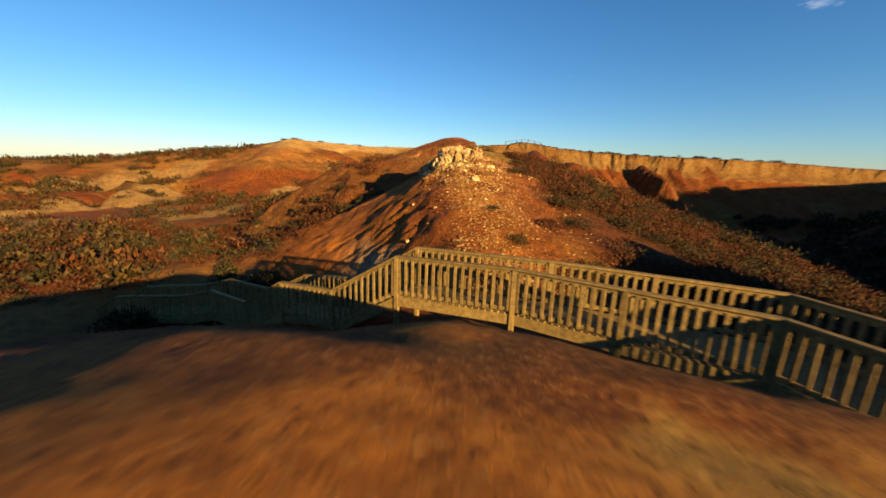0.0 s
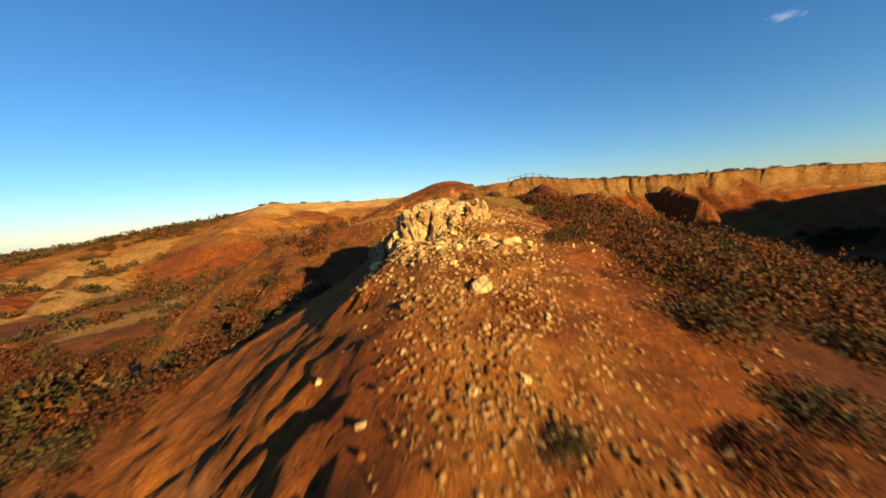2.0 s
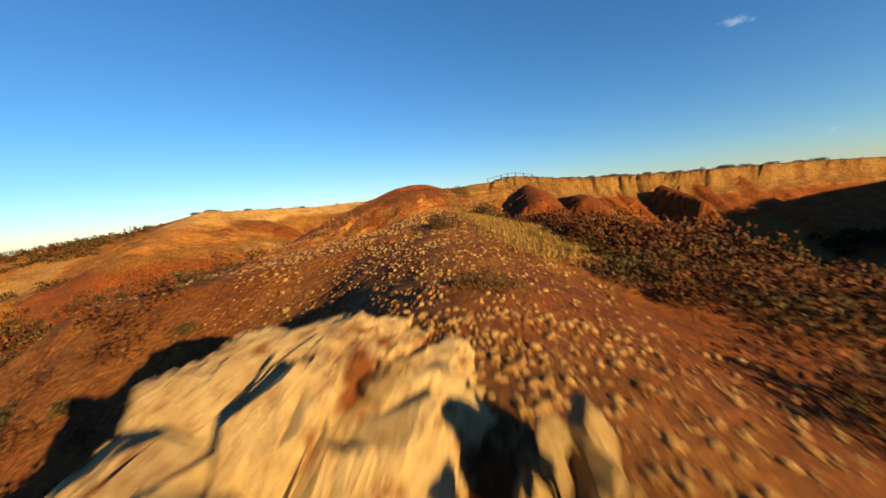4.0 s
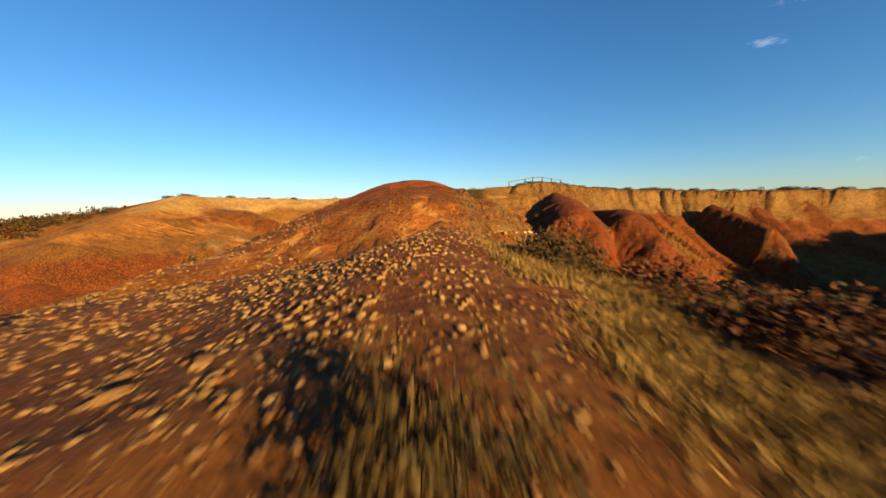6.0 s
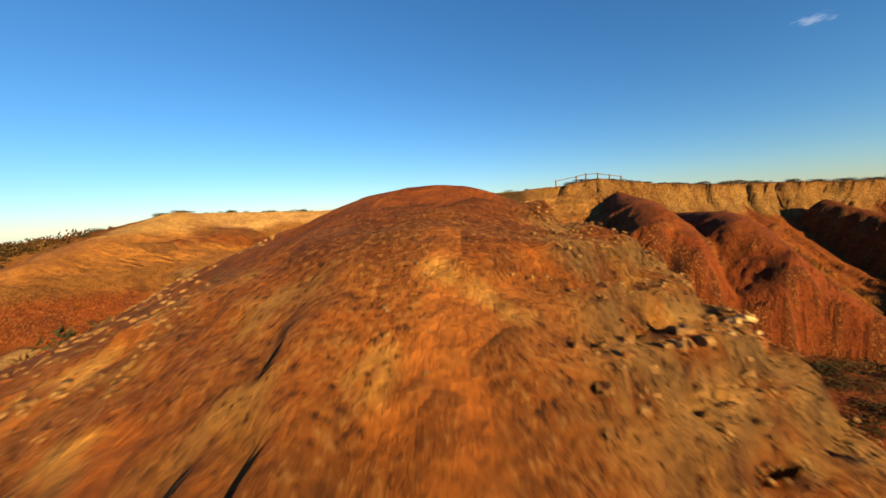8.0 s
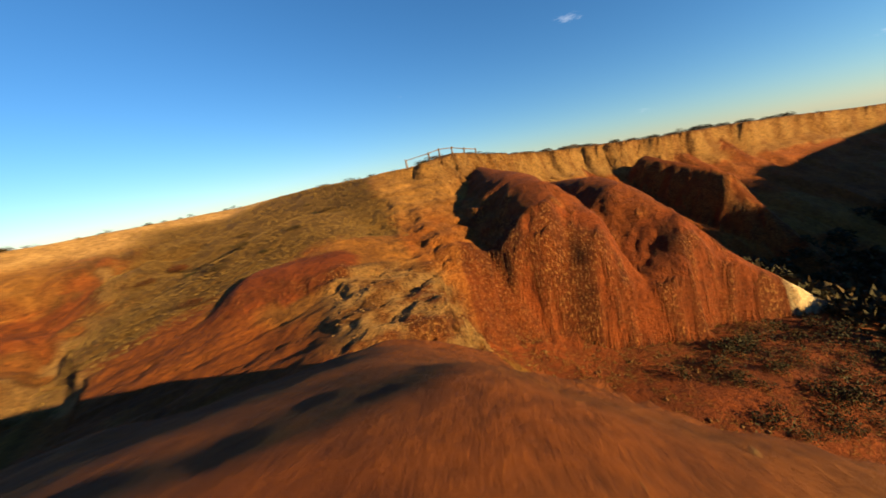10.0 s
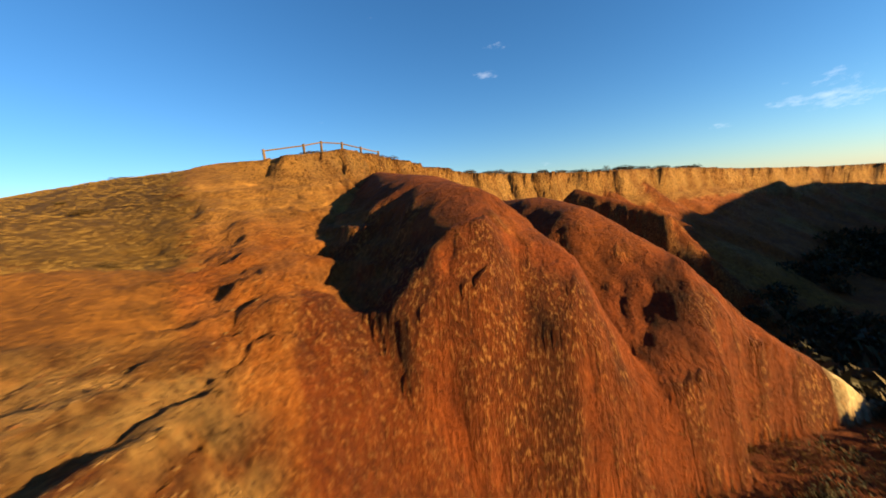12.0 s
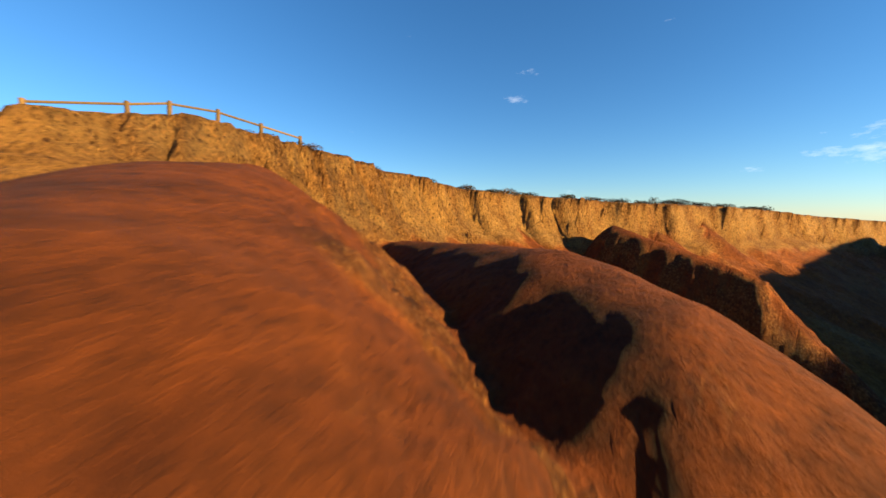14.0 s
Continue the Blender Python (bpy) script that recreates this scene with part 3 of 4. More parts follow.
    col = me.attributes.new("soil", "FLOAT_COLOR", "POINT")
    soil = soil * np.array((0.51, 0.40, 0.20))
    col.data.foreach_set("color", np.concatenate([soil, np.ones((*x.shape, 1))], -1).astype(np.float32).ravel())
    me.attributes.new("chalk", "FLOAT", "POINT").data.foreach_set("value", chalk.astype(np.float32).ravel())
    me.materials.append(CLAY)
    return tagged(new("ground", me), "eroded red and pale clay badland hills", "ground", kind="structure")


build_ground()


# ---- helpers for things ----
def part(name, bm, mat, parent, label="", flat=True):
    me = bpy.data.meshes.new(name)
    bm.to_mesh(me)
    bm.free()
    me.materials.append(mat)
    if not flat:
        me.polygons.foreach_set("use_smooth", [True] * len(me.polygons))
    return share(name, me, parent, None, label)


def share(name, me, parent, m=None, label=""):
    ob = new(name, me)
    ob.parent = parent
    if m is not None:
        ob.matrix_basis = m
    return tagged(ob, label) if label else ob


def box_mesh(name, sx, sy, sz, mat, bevel=0.006, base=False):
    bm = bmesh.new()
    bmesh.ops.create_cube(bm, size=1)
    bmesh.ops.scale(bm, vec=(sx, sy, sz), verts=bm.verts)
    if base:
        bmesh.ops.translate(bm, vec=(0, 0, sz / 2), verts=bm.verts)
    bmesh.ops.bevel(bm, geom=bm.edges, offset=bevel, segments=1, affect="EDGES")
    me = bpy.data.meshes.new(name)
    bm.to_mesh(me)
    bm.free()
    me.materials.append(mat)
    return me


def beam(name, p, q, w, h, mat, parent, label=""):
    """A beam between two places, w wide and h high."""
    p, q = Vector(p), Vector(q)
    me = box_mesh(name, (q - p).length, w, h, mat)
    d = (q - p).normalized()
    side = Vector((0, 0, 1)).cross(d).normalized()
    up = d.cross(side)
    m = Matrix((d, side, up)).transposed().to_4x4()
    m.translation = (p + q) / 2
    return share(name, me, parent, m, label)


def root(name, place, label, category, group=""):
    ob = new(name)
    ob.location = place
    ob.empty_display_size = 0.2
    return tagged(ob, label, category, group)


# ---- boardwalk ----
BALUSTER = box_mesh("baluster", 0.07, 0.026, 0.90, TIMBER, 0.004)
POSTS = {}


def post_mesh(size, tall, mat):
    key = (size, round(tall, 1))
    if key not in POSTS:
        POSTS[key] = box_mesh("post", size, size, key[1], mat, 0.008, True)
    return POSTS[key]


def rail_run(thing, p, q, first=True, last=True):
    """A railing from p to q, both at the top of its handrail."""
    p, q = Vector(p), Vector(q)
    o = thing.location
    flat = Vector((q.x - p.x, q.y - p.y, 0))
    yaw = math.atan2(flat.y, flat.x)
    beam("handrail", p - o, q - o, 0.14, 0.045, TIMBER, thing)
    beam("upper_rail", p - o - Vector((0, 0, 0.075)), q - o - Vector((0, 0, 0.075)), 0.04, 0.09, TIMBER, thing)
    beam("lower_rail", p - o - Vector((0, 0, 0.92)), q - o - Vector((0, 0, 0.92)), 0.04, 0.09, TIMBER, thing)
    beam("bearer", p - o - Vector((0, 0, 1.16)), q - o - Vector((0, 0, 1.16)), 0.05, 0.24, TIMBER, thing)
    n = max(2, round(flat.length / 0.185))
    for k in range(n):
        c = p.lerp(q, (k + 0.5) / n) - o
        share("baluster", BALUSTER, thing, pose(c.x, c.y, c.z - 0.52, random.uniform(-1, 1), random.uniform(-1, 1), math.degrees(yaw)) @ pose(0, 0.03, 0))
    m = max(1, round(flat.length / 2.4))
    for k in range(m + 1):
        if (k == 0 and not first) or (k == m and not last):
            continue
        c = p.lerp(q, k / m)
        foot = min(height(c.x, c.y) - 0.25, c.z - 1.3)
        share("post", post_mesh(0.11, c.z - 0.02 - foot, TIMBER), thing, pose(c.x - o.x, c.y - o.y, foot - o.z, 0, 0, math.degrees(yaw)))


def deck(thing, a, b, c, d, steps=False):
    """Boards across from the edge a-b to the edge d-c, at the rails' tops less a metre; steps: treads."""
    a, b, c, d = (Vector(v) - thing.location for v in (a, b, c, d))
    n = max(2, round((b - a).length / (0.26 if steps else 0.15)))
    for k in range(n):
        t = (k + 0.5) / n
        p, q = a.lerp(b, t), d.lerp(c, t)
        p, q = p - Vector((0, 0, 1.03)), q - Vector((0, 0, 1.03))
        beam("tread" if steps else "deck_board", p, q, 0.24 if steps else 0.138, 0.04, TIMBER, thing)


def boardwalk():
    near = [(6.4, 2.8, 18.25), (5.25, 6.1, 18.22), (1.65, 8.47, 18.2), (-1.02, 9.57, 18.12), (-2.9, 10.45, 16.88), (-4.75, 11.5, 16.7), (-6.7, 13.0, 15.4), (-9.2, 15.1, 15.0),
            (-10.5, 15.5, 14.6), (-14.3, 16.4, 14.1), (-18.6, 17.0, 11.2), (-25, 17.8, 7.5)]
    far = [(7.7, 3.2, 18.25), (6.45, 7.25, 18.22), (2.65, 9.2, 18.2), (-0.57, 10.58, 18.12), (-2.35, 11.6, 16.88), (-4.5, 12.9, 16.5), (-6.3, 14.3, 15.4), (-9.3, 16.6, 15.0),
           (-10.6, 16.9, 14.6), (-14.1, 17.8, 14.1), (-18.4, 18.4, 11.2), (-24.8, 19.2, 7.5)]
    ramp, stairs, rest = "weathered grey timber boardwalk with slatted railings on posts", "weathered timber stair flight with slatted railings down the gully", "weathered timber landing with a slatted railing on tall posts"
    kinds = [("boardwalk", ramp), ("boardwalk", ramp), ("landing", rest), ("stair_flight", stairs), ("landing", rest), ("stair_flight", stairs), ("landing", rest), ("stair_flight", stairs), ("boardwalk", ramp), ("stair_flight", stairs), ("stair_flight", stairs)]
    for k, (name, label) in enumerate(kinds):
        a, b, c, d = near[k], near[k + 1], far[k + 1], far[k]
        thing = root(name, (*((Vector(a) + Vector(c)) / 2).xy, min(a[2], b[2]) - 1.3), label, "boardwalk" if name == "boardwalk" else name.replace("_", " "), "boardwalk sections")
        deck(thing, a, b, c, d, name == "stair_flight")
        rail_run(thing, a, b, True, k == len(kinds) - 1)
        rail_run(thing, d, c, True, k == len(kinds) - 1)


boardwalk()


# ---- rock ----
def rock_material(name, pale, mid, stain, amount):
    m, n, l, b = material(name, 0.92)
    geo = n.new("ShaderNodeNewGeometry")
    t1 = noise_node(n, l, 1.6, 6, 0.6, geo.outputs["Position"])
    t2 = noise_node(n, l, 9.0, 10, 0.7, geo.outputs["Position"])
    isl = ramp_node(n, l, geo.outputs["Random Per Island"], [(0.0, (0.62, 0.6, 0.56)), (0.6, (1, 1, 1)), (1.0, (1.15, 1.15, 1.15))])
    info = n.new("ShaderNodeObjectInfo")
    one = ramp_node(n, l, info.outputs["Random"], [(0.0, (0.7, 0.66, 0.6)), (1.0, (1.15, 1.15, 1.15))])
    c = ramp_node(n, l, t2.outputs[0], [(0.32, mid), (0.55, pale)]).outputs[0]
    f = ramp_node(n, l, t1.outputs[0], [(amount, (0, 0, 0)), (amount + 0.08, (1, 1, 1))])
    c = mix_node(n, l, c, stain, f.outputs[0])
    t3 = noise_node(n, l, 5.5, 8, 0.75, geo.outputs["Position"])
    c = mix_node(n, l, c, stain, ramp_node(n, l, t3.outputs[0], [(0.54, (0, 0, 0)), (0.62, (0.9, 0.9, 0.9))]).outputs[0])
    c = mix_node(n, l, c, isl.outputs[0], 1.0, "MULTIPLY")
    c = mix_node(n, l, c, one.outputs[0], 1.0, "MULTIPLY")
    l.new(c, b.inputs["Base Color"])
    bump_node(n, l, b, t2.outputs[0], 0.12, 1.0)
    return m


LIMESTONE = rock_material("pale_limestone", (0.58, 0.43, 0.22), (0.36, 0.22, 0.085), (0.19, 0.06, 0.012), 0.58)
SCREE = rock_material("scree_stone", (0.25, 0.145, 0.055), (0.14, 0.06, 0.018), (0.15, 0.046, 0.010), 0.53)


PALE_SCREE = rock_material("pale_scree_stone", (0.36, 0.22, 0.085), (0.2, 0.1, 0.032), (0.17, 0.055, 0.012), 0.55)


def lump(seed, detail, blocky=0.6, rough=0.35, sx=1.0, sy=1.0, sz=0.8):
    """A broken stone about one metre across, as a bmesh."""
    bm = bmesh.new()
    bmesh.ops.create_icosphere(bm, subdivisions=detail, radius=0.5)
    off = Vector((seed * 3.7, seed * 1.9, seed * 5.3))
    for v in bm.verts:
        p = v.co.normalized()
        q = Vector([math.copysign(abs(c) ** blocky, c) for c in p])
        q *= 0.5
        q *= 1 + rough * noise.noise(p * 1.6 + off) + rough * 0.5 * noise.noise(p * 4.1 + off) + rough * 0.3 * noise.noise(p * 9 + off)
        v.co = Vector((q.x * sx, q.y * sy, q.z * sz))
    return bm


def crag_block(detail, sx, sy, sz, seed):
    """A block of bedded rock with upright joints and a crumbled face."""
    bm = bmesh.new()
    bmesh.ops.create_icosphere(bm, subdivisions=detail, radius=1.0)
    off = Vector((seed, seed * 2.3, seed * 0.7))
    for v in bm.verts:
        q = Vector([math.copysign(abs(c) ** 0.55, c) for c in v.co])
        taper = 1 - 0.28 * max(q.z, 0)
        x, y, z = q.x * sx * taper, q.y * sy * taper, q.z * sz
        z += 0.35 * y * (z > 0)
        w = Vector((x, y, z))
        u = w + off
        joint = abs(noise.noise(Vector((u.x * 1.9, u.y * 1.9, u.z * 0.35 + 4))))
        rub = round(noise.noise(u * 2.2) * 4) * 0.06 + noise.noise(u * 3.1) * 0.12 + noise.noise(u * 8) * 0.10 + noise.noise(u * 19) * 0.06
        side = Vector((q.x, q.y, 0.35 * q.z)).normalized()
        v.co = w + side * (rub - 0.28 * max(0, 0.16 - joint) / 0.16)
    return bm


def crag():
    """The pale rock on the ridge: jointed upright columns in front of a broken block, lower to the left."""
    thing = root("rock_crag", (1.0, 25.3, 19.3), "pale cream limestone crag with rust stains on the ridge", "rock")
    part("block", crag_block(6, 1.35, 1.7, 1.15, 0.0), LIMESTONE, thing).location = (0.05, 0.25, 0.85)
    r = np.random.default_rng(77)
    # x, y and height of each column's top, and half its width
    for k, (x, y, top, half) in enumerate(((-1.05, -1.15, 1.75, .34), (-0.62, -1.4, 1.95, .36), (-0.18, -1.5, 2.0, .34), (0.25, -1.5, 1.95, .34), (0.66, -1.35, 1.9, .32), (1.02, -1.05, 1.9, .34), (1.28, -0.5, 2.0, .36),
                                           (-1.45, -0.75, 1.3, .34), (-1.75, -0.3, 1.0, .36), (-2.05, 0.2, .75, .34), (-0.4, -1.85, 1.05, .3), (0.3, -1.9, .95, .28), (0.95, -1.6, 1.0, .26), (-0.95, -1.65, 1.0, .3), (1.35, 0.1, 2.1, .34), (0.7, 0.9, 2.15, .4))):
        tall = top / 2 + 0.3
        col = part("column", crag_block(4, half * r.uniform(0.85, 1.1), half * r.uniform(0.8, 1.1), tall, 3.7 * k + 2), LIMESTONE, thing)
        col.location, col.rotation_euler = (x, y, top - tall), (r.uniform(-0.09, 0.09), r.uniform(-0.09, 0.09), r.uniform(0, 3))


crag()

STONES = []
for k in range(10):
    me = bpy.data.meshes.new("stone")
    bm = lump(k, 2, random.uniform(0.4, 0.6), 0.42, random.uniform(0.8, 1.3), random.uniform(0.7, 1.1), random.uniform(0.5, 0.85))
    bm.to_mesh(me)
    bm.free()
    me.materials.append(LIMESTONE if k < 4 else SCREE)
    STONES.append(me)



def scatter(n, rng, x0, x1, y0, y1, keep):
    """Places in a box that keep() lets stand, with their heights."""
    x, y = rng.uniform(x0, x1, n * 3), rng.uniform(y0, y1, n * 3)
    ok = rng.random(n * 3) < keep(x, y)
    x, y = x[ok][:n], y[ok][:n]
    return x, y, land(x, y)[0]


def joined(name, verts, faces, mat, label, category, smooth_faces=False):
    me = bpy.data.meshes.new(name)
    v, f = np.concatenate(verts), np.concatenate(faces)
    me.vertices.add(len(v))
    me.vertices.foreach_set("co", v.astype(np.float32).ravel())
    me.loops.add(f.size)
    me.loops.foreach_set("vertex_index", f.astype(np.int32).ravel())
    me.polygons.add(len(f))
    me.polygons.foreach_set("loop_start", np.arange(0, f.size, f.shape[1], dtype=np.int32))
    if smooth_faces:
        me.polygons.foreach_set("use_smooth", np.ones(len(f), bool))
    me.update(calc_edges=True)
    me.materials.append(mat)
    return tagged(new(name, me), label, category, kind="stuff")


def many(kinds, rng, x, y, z, size, sink=0.0, squash=None, turn_up=None):
    """Copies of small meshes at the places, turned at random: their corners and faces."""
    vs, fs, base = [], [], 0
    pick = rng.integers(0, len(kinds), len(x))
    for k, (v, f) in enumerate(kinds):
        w = np.nonzero(pick == k)[0]
        if len(w) == 0:
            continue
        a, c = rng.random(len(w)) * 6.3, size[w][:, None]
        up = 1.0 if squash is None else squash[w][:, None]
        p = np.stack([(v[:, 0] * np.cos(a)[:, None] - v[:, 1] * np.sin(a)[:, None]) * c + x[w][:, None],
                      (v[:, 0] * np.sin(a)[:, None] + v[:, 1] * np.cos(a)[:, None]) * c + y[w][:, None],
                      v[:, 2] * c * up + z[w][:, None] + sink * c], -1)
        vs.append(p.reshape(-1, 3))
        fs.append((f[None] + base + (np.arange(len(w)) * len(v))[:, None, None]).reshape(-1, f.shape[1]))
        base += len(w) * len(v)
    return vs, fs


def mesh_arrays(bm):
    bmesh.ops.triangulate(bm, faces=bm.faces)
    v = np.array([w.co[:] for w in bm.verts])
    bm.verts.index_update()
    f = np.array([[w.index for w in t.verts] for t in bm.faces])
    bm.free()
    return v, f


def stones():
    rng = np.random.default_rng(11)
    # boulders, each a thing of its own
    def near_crag(x, y):
        return 0.9 * np.exp(-((x - 2.0) ** 2 / 3.5 + (y - 21.2) ** 2 / 6)) + 0.12
    x, y, z = scatter(130, rng, -1.5, 6.5, 15, 27, near_crag)
    for a, b, c in zip(x, y, z):
        s = 0.06 + 0.13 * rng.random() ** 3
        share_stone(rng, a, b, c, s, STONES[rng.integers(0, 6)], "pale broken limestone boulder lying in scree", "boulders below the crag")
    for a, b, s in ((1.8, 20.5, .34), (2.7, 22.4, .26), (3.0, 22.8, .24), (2.3, 22.2, .18), (2.5, 23.0, .24), (2.2, 22.9, .3), (2.9, 22.0, .16), (-0.9, 23.6, .26), (-0.6, 23.0, .2), (1.3, 21.3, .14), (0.6, 22.0, .16), (1.9, 21.7, .14), (1.5, 22.2, .16), (0.2, 22.6, .2), (1.0, 22.6, .18)):
        share_stone(rng, a, b, height(a, b), s, STONES[rng.integers(0, 4)], "large pale limestone block fallen from the crag", "boulders below the crag")
    x, y, z = scatter(105, rng, -4.5, 3.2, 29, 43, lambda x, y: smooth(1.9, 0.4, x) * smooth(-4.5, -1, x) * 0.8)
    for a, b, c in zip(x, y, z):
        share_stone(rng, a, b, c, 0.04 + 0.11 * rng.random() ** 2, STONES[rng.integers(4, 10)], "rough tan stone lying on the ridge", "stones on the ridge")
    # broken blocks along the brow of the hill
    for k in range(50):
        u = rng.random()
        a, b = 4.0 + 3.8 * u + rng.normal() * 0.25, 48.1 + 3.0 * u + rng.normal() * 0.25
        share_stone(rng, a, b, height(a, b), 0.07 + 0.14 * rng.random() ** 2, STONES[rng.integers(2, 10)], "pale broken block on the rocky brow of the hill", "blocks on the brow")
    # loose scree, past counting
    small = [mesh_arrays(lump(50 + k, 1, 0.45, 0.6, 1.2, 0.85, 0.6)) for k in range(8)]
    for name, n, box, keep, lo, hi, label in (
            ("scree", 9000, (-2, 8, 11, 28), lambda x, y: (0.1 + 0.9 * np.exp(-((x - 1.9) ** 2) / 3)) * smooth(0.0, 1.0, x + 0.06 * np.maximum(y - 17, 0) * 5), .025, .11, "loose tan scree on the flanks of the ridge"),
            ("rubble", 2300, (-1.3, 3.2, 20.2, 24.2), lambda x, y: np.exp(-((x - 1.0) ** 2 / 1.6 + (y - 22.8) ** 2 / 1.4)), .03, .12, "cream rubble of broken limestone heaped under the crag"),
            ("scree", 12000, (-5, 5.0, 26, 45), lambda x, y: (0.25 + 0.75 * np.exp(-((x - 1.6) ** 2) / 5)) * smooth(45, 42, y), .014, .075, "loose tan stones strewn along the ridge"),
            ("scree", 5000, (-24, -2, 31, 66), lambda x, y: (fbm(x * 0.2, y * 0.2, 3) > 0.42) * smooth(2.5, 0, shelf(np.asarray(x, np.float32), np.asarray(y, np.float32))[1]), .05, .15, "pale stony shelf of broken rock"),
            ("scree", 1500, (3, 13, 66, 77), lambda x, y: rocky(x, y) * 0.7, .02, .09, "tan rubble on the broken rock face"),
            ("scree", 2200, (1.5, 9.5, 47, 57), lambda x, y: rocky(x, y) * 0.7, .02, .09, "tan rubble on the flank of the red hill"),
            ("scree", 250, (9, 22, 62, 72), lambda x, y: (fbm(x * 0.4, y * 0.4, 2) > 0.5) * smooth(14.0, 13.2, land(x, y)[0]), .03, .2, "fallen stones on the gully floor")):
        x, y, z = scatter(n, rng, *box, keep)
        vs, fs = many(small, rng, x, y, z, lo + (hi - lo) * rng.random(len(x)) ** 3, 0.1)
        joined(name, vs, fs, LIMESTONE if "cream" in label else PALE_SCREE if "tan" in label else SCREE, label, "scree")


def share_stone(rng, x, y, z, s, me, label, group):
    ob = new("boulder" if s > 0.3 else "stone", me)
    ob.matrix_basis = pose(x, y, z + 0.12 * s, rng.uniform(-25, 25), rng.uniform(-25, 25), rng.uniform(0, 360)) @ Matrix.Scale(s * 1.15, 4)
    tagged(ob, label, "rock", group)


stones()


# ---- plants ----
def leaf_material(name, c1, c2, c3):
    m, n, l, b = material(name, 0.75)
    geo = n.new("ShaderNodeNewGeometry")
    info = n.new("ShaderNodeObjectInfo")
    r = ramp_node(n, l, geo.outputs["Random Per Island"], [(0.0, c1), (0.55, c2), (1.0, c3)])
    v = ramp_node(n, l, info.outputs["Random"], [(0.0, (0.7, 0.7, 0.7)), (1.0, (1.25, 1.15, 1.1))])
    l.new(mix_node(n, l, r.outputs[0], v.outputs[0], 1.0, "MULTIPLY"), b.inputs["Base Color"])
    return m


LEAF = leaf_material("saltbush_leaf", (0.022, 0.014, 0.004), (0.046, 0.029, 0.007), (0.08, 0.048, 0.011))
LEAF_DARK = leaf_material("dark_leaf", (0.012, 0.012, 0.004), (0.026, 0.023, 0.007), (0.055, 0.042, 0.012))
LEAF_RUST = leaf_material("dry_leaf", (0.028, 0.009, 0.002), (0.062, 0.019, 0.0035), (0.10, 0.036, 0.007))
STRAW = leaf_material("dry_grass", (0.09, 0.055, 0.014), (0.17, 0.105, 0.025), (0.26, 0.17, 0.05))
BARK = plain_mat("bark", (0.08, 0.06, 0.04), (0.18, 0.14, 0.1), 12.0, 0.9, 0.02)


def foliage(rng, n, size, blobs):
    """Small leaf blades over a few uneven clumps (x, y, z, rx, rz): arrays of corners and faces."""
    blobs = np.array(blobs)
    pick = rng.integers(0, len(blobs), n)
    d = rng.normal(size=(n, 3))
    d /= np.linalg.norm(d, axis=1)[:, None]
    d[:, 2] = np.abs(d[:, 2]) * 1.25 - 0.45
    rad = 0.45 + 0.6 * rng.random(n) ** 0.6
    c = blobs[pick, :3] + d * blobs[pick][:, [3, 3, 4]] * rad[:, None]
    c[:, 2] = np.maximum(c[:, 2], 0.01)
    t = 0.55 * d + 0.9 * rng.normal(size=(n, 3))
    t[:, 2] += 0.5
    t /= np.linalg.norm(t, axis=1)[:, None]
    w = np.cross(t, rng.normal(size=(n, 3)))
    w /= np.linalg.norm(w, axis=1)[:, None]
    ln, wd = size * (0.6 + 0.9 * rng.random(n))[:, None], size * 0.32 * (0.6 + 0.8 * rng.random(n))[:, None]
    v = np.stack([c - w * wd * 1.1, c + t * ln, c + t * ln * 0.2 + w * wd * 1.1], 1).reshape(-1, 3)
    return v, np.arange(3 * n).reshape(-1, 3)


def mesh_from(name, v, f, mat):
    me = bpy.data.meshes.new(name)
    me.from_pydata(v.tolist(), [], f.tolist())
    me.materials.append(mat)
    return me


def twigs(rng, n, reach):
    bm = bmesh.new()
    for _ in range(n):
        a, out = rng.random() * 6.3, reach * (0.3 + 0.6 * rng.random())
        q = Vector((math.cos(a) * out, math.sin(a) * out, reach * (0.4 + 0.5 * rng.random())))
        p = Vector((0, 0, -0.05))
        side = q.cross(Vector((0, 0, 1))).normalized() * 0.012
        up = Vector((0, 0, 0.012))
        ring = [bm.verts.new(p + o) for o in (side, up, -side, -up)] + [bm.verts.new(q + o * 0.3) for o in (side, up, -side, -up)]
        for k in range(4):
            bm.faces.new((ring[k], ring[(k + 1) % 4], ring[4 + (k + 1) % 4], ring[4 + k]))
    return bm


def shrub_parts(rng, n, size, mat, flat=0.65):
    blobs = [(rng.normal() * 0.28, rng.normal() * 0.28, 0.12 + 0.18 * rng.random(), 0.26 + 0.2 * rng.random(), flat * (0.35 + 0.3 * rng.random())) for _ in range(8)]
    v, f = foliage(rng, n, size, blobs)
    return mesh_from("foliage", v, f, mat)


SHRUBS = []
rng = np.random.default_rng(5)
for k, mat in enumerate((LEAF, LEAF_RUST, LEAF_DARK, LEAF, LEAF_RUST, LEAF)):
    tw = bpy.data.meshes.new("stem")
    bm = twigs(rng, 14, 0.55)
    bm.to_mesh(tw)
    bm.free()
    tw.materials.append(BARK)
    SHRUBS.append((shrub_parts(rng, 1500, 0.062, mat), tw))


def shrub(x, y, s, kind, label, group, tall=1.0):
    z = height(x, y)
    thing = root("shrub", (x, y, z), label, "shrub", group)
    thing.matrix_basis = pose(x, y, z - 0.03 - 0.1 * s * tall, 0, 0, random.uniform(0, 360)) @ Matrix.Diagonal((s, s, s * tall, 1))
    share("foliage", SHRUBS[kind][0], thing)
    share("stem", SHRUBS[kind][1], thing)


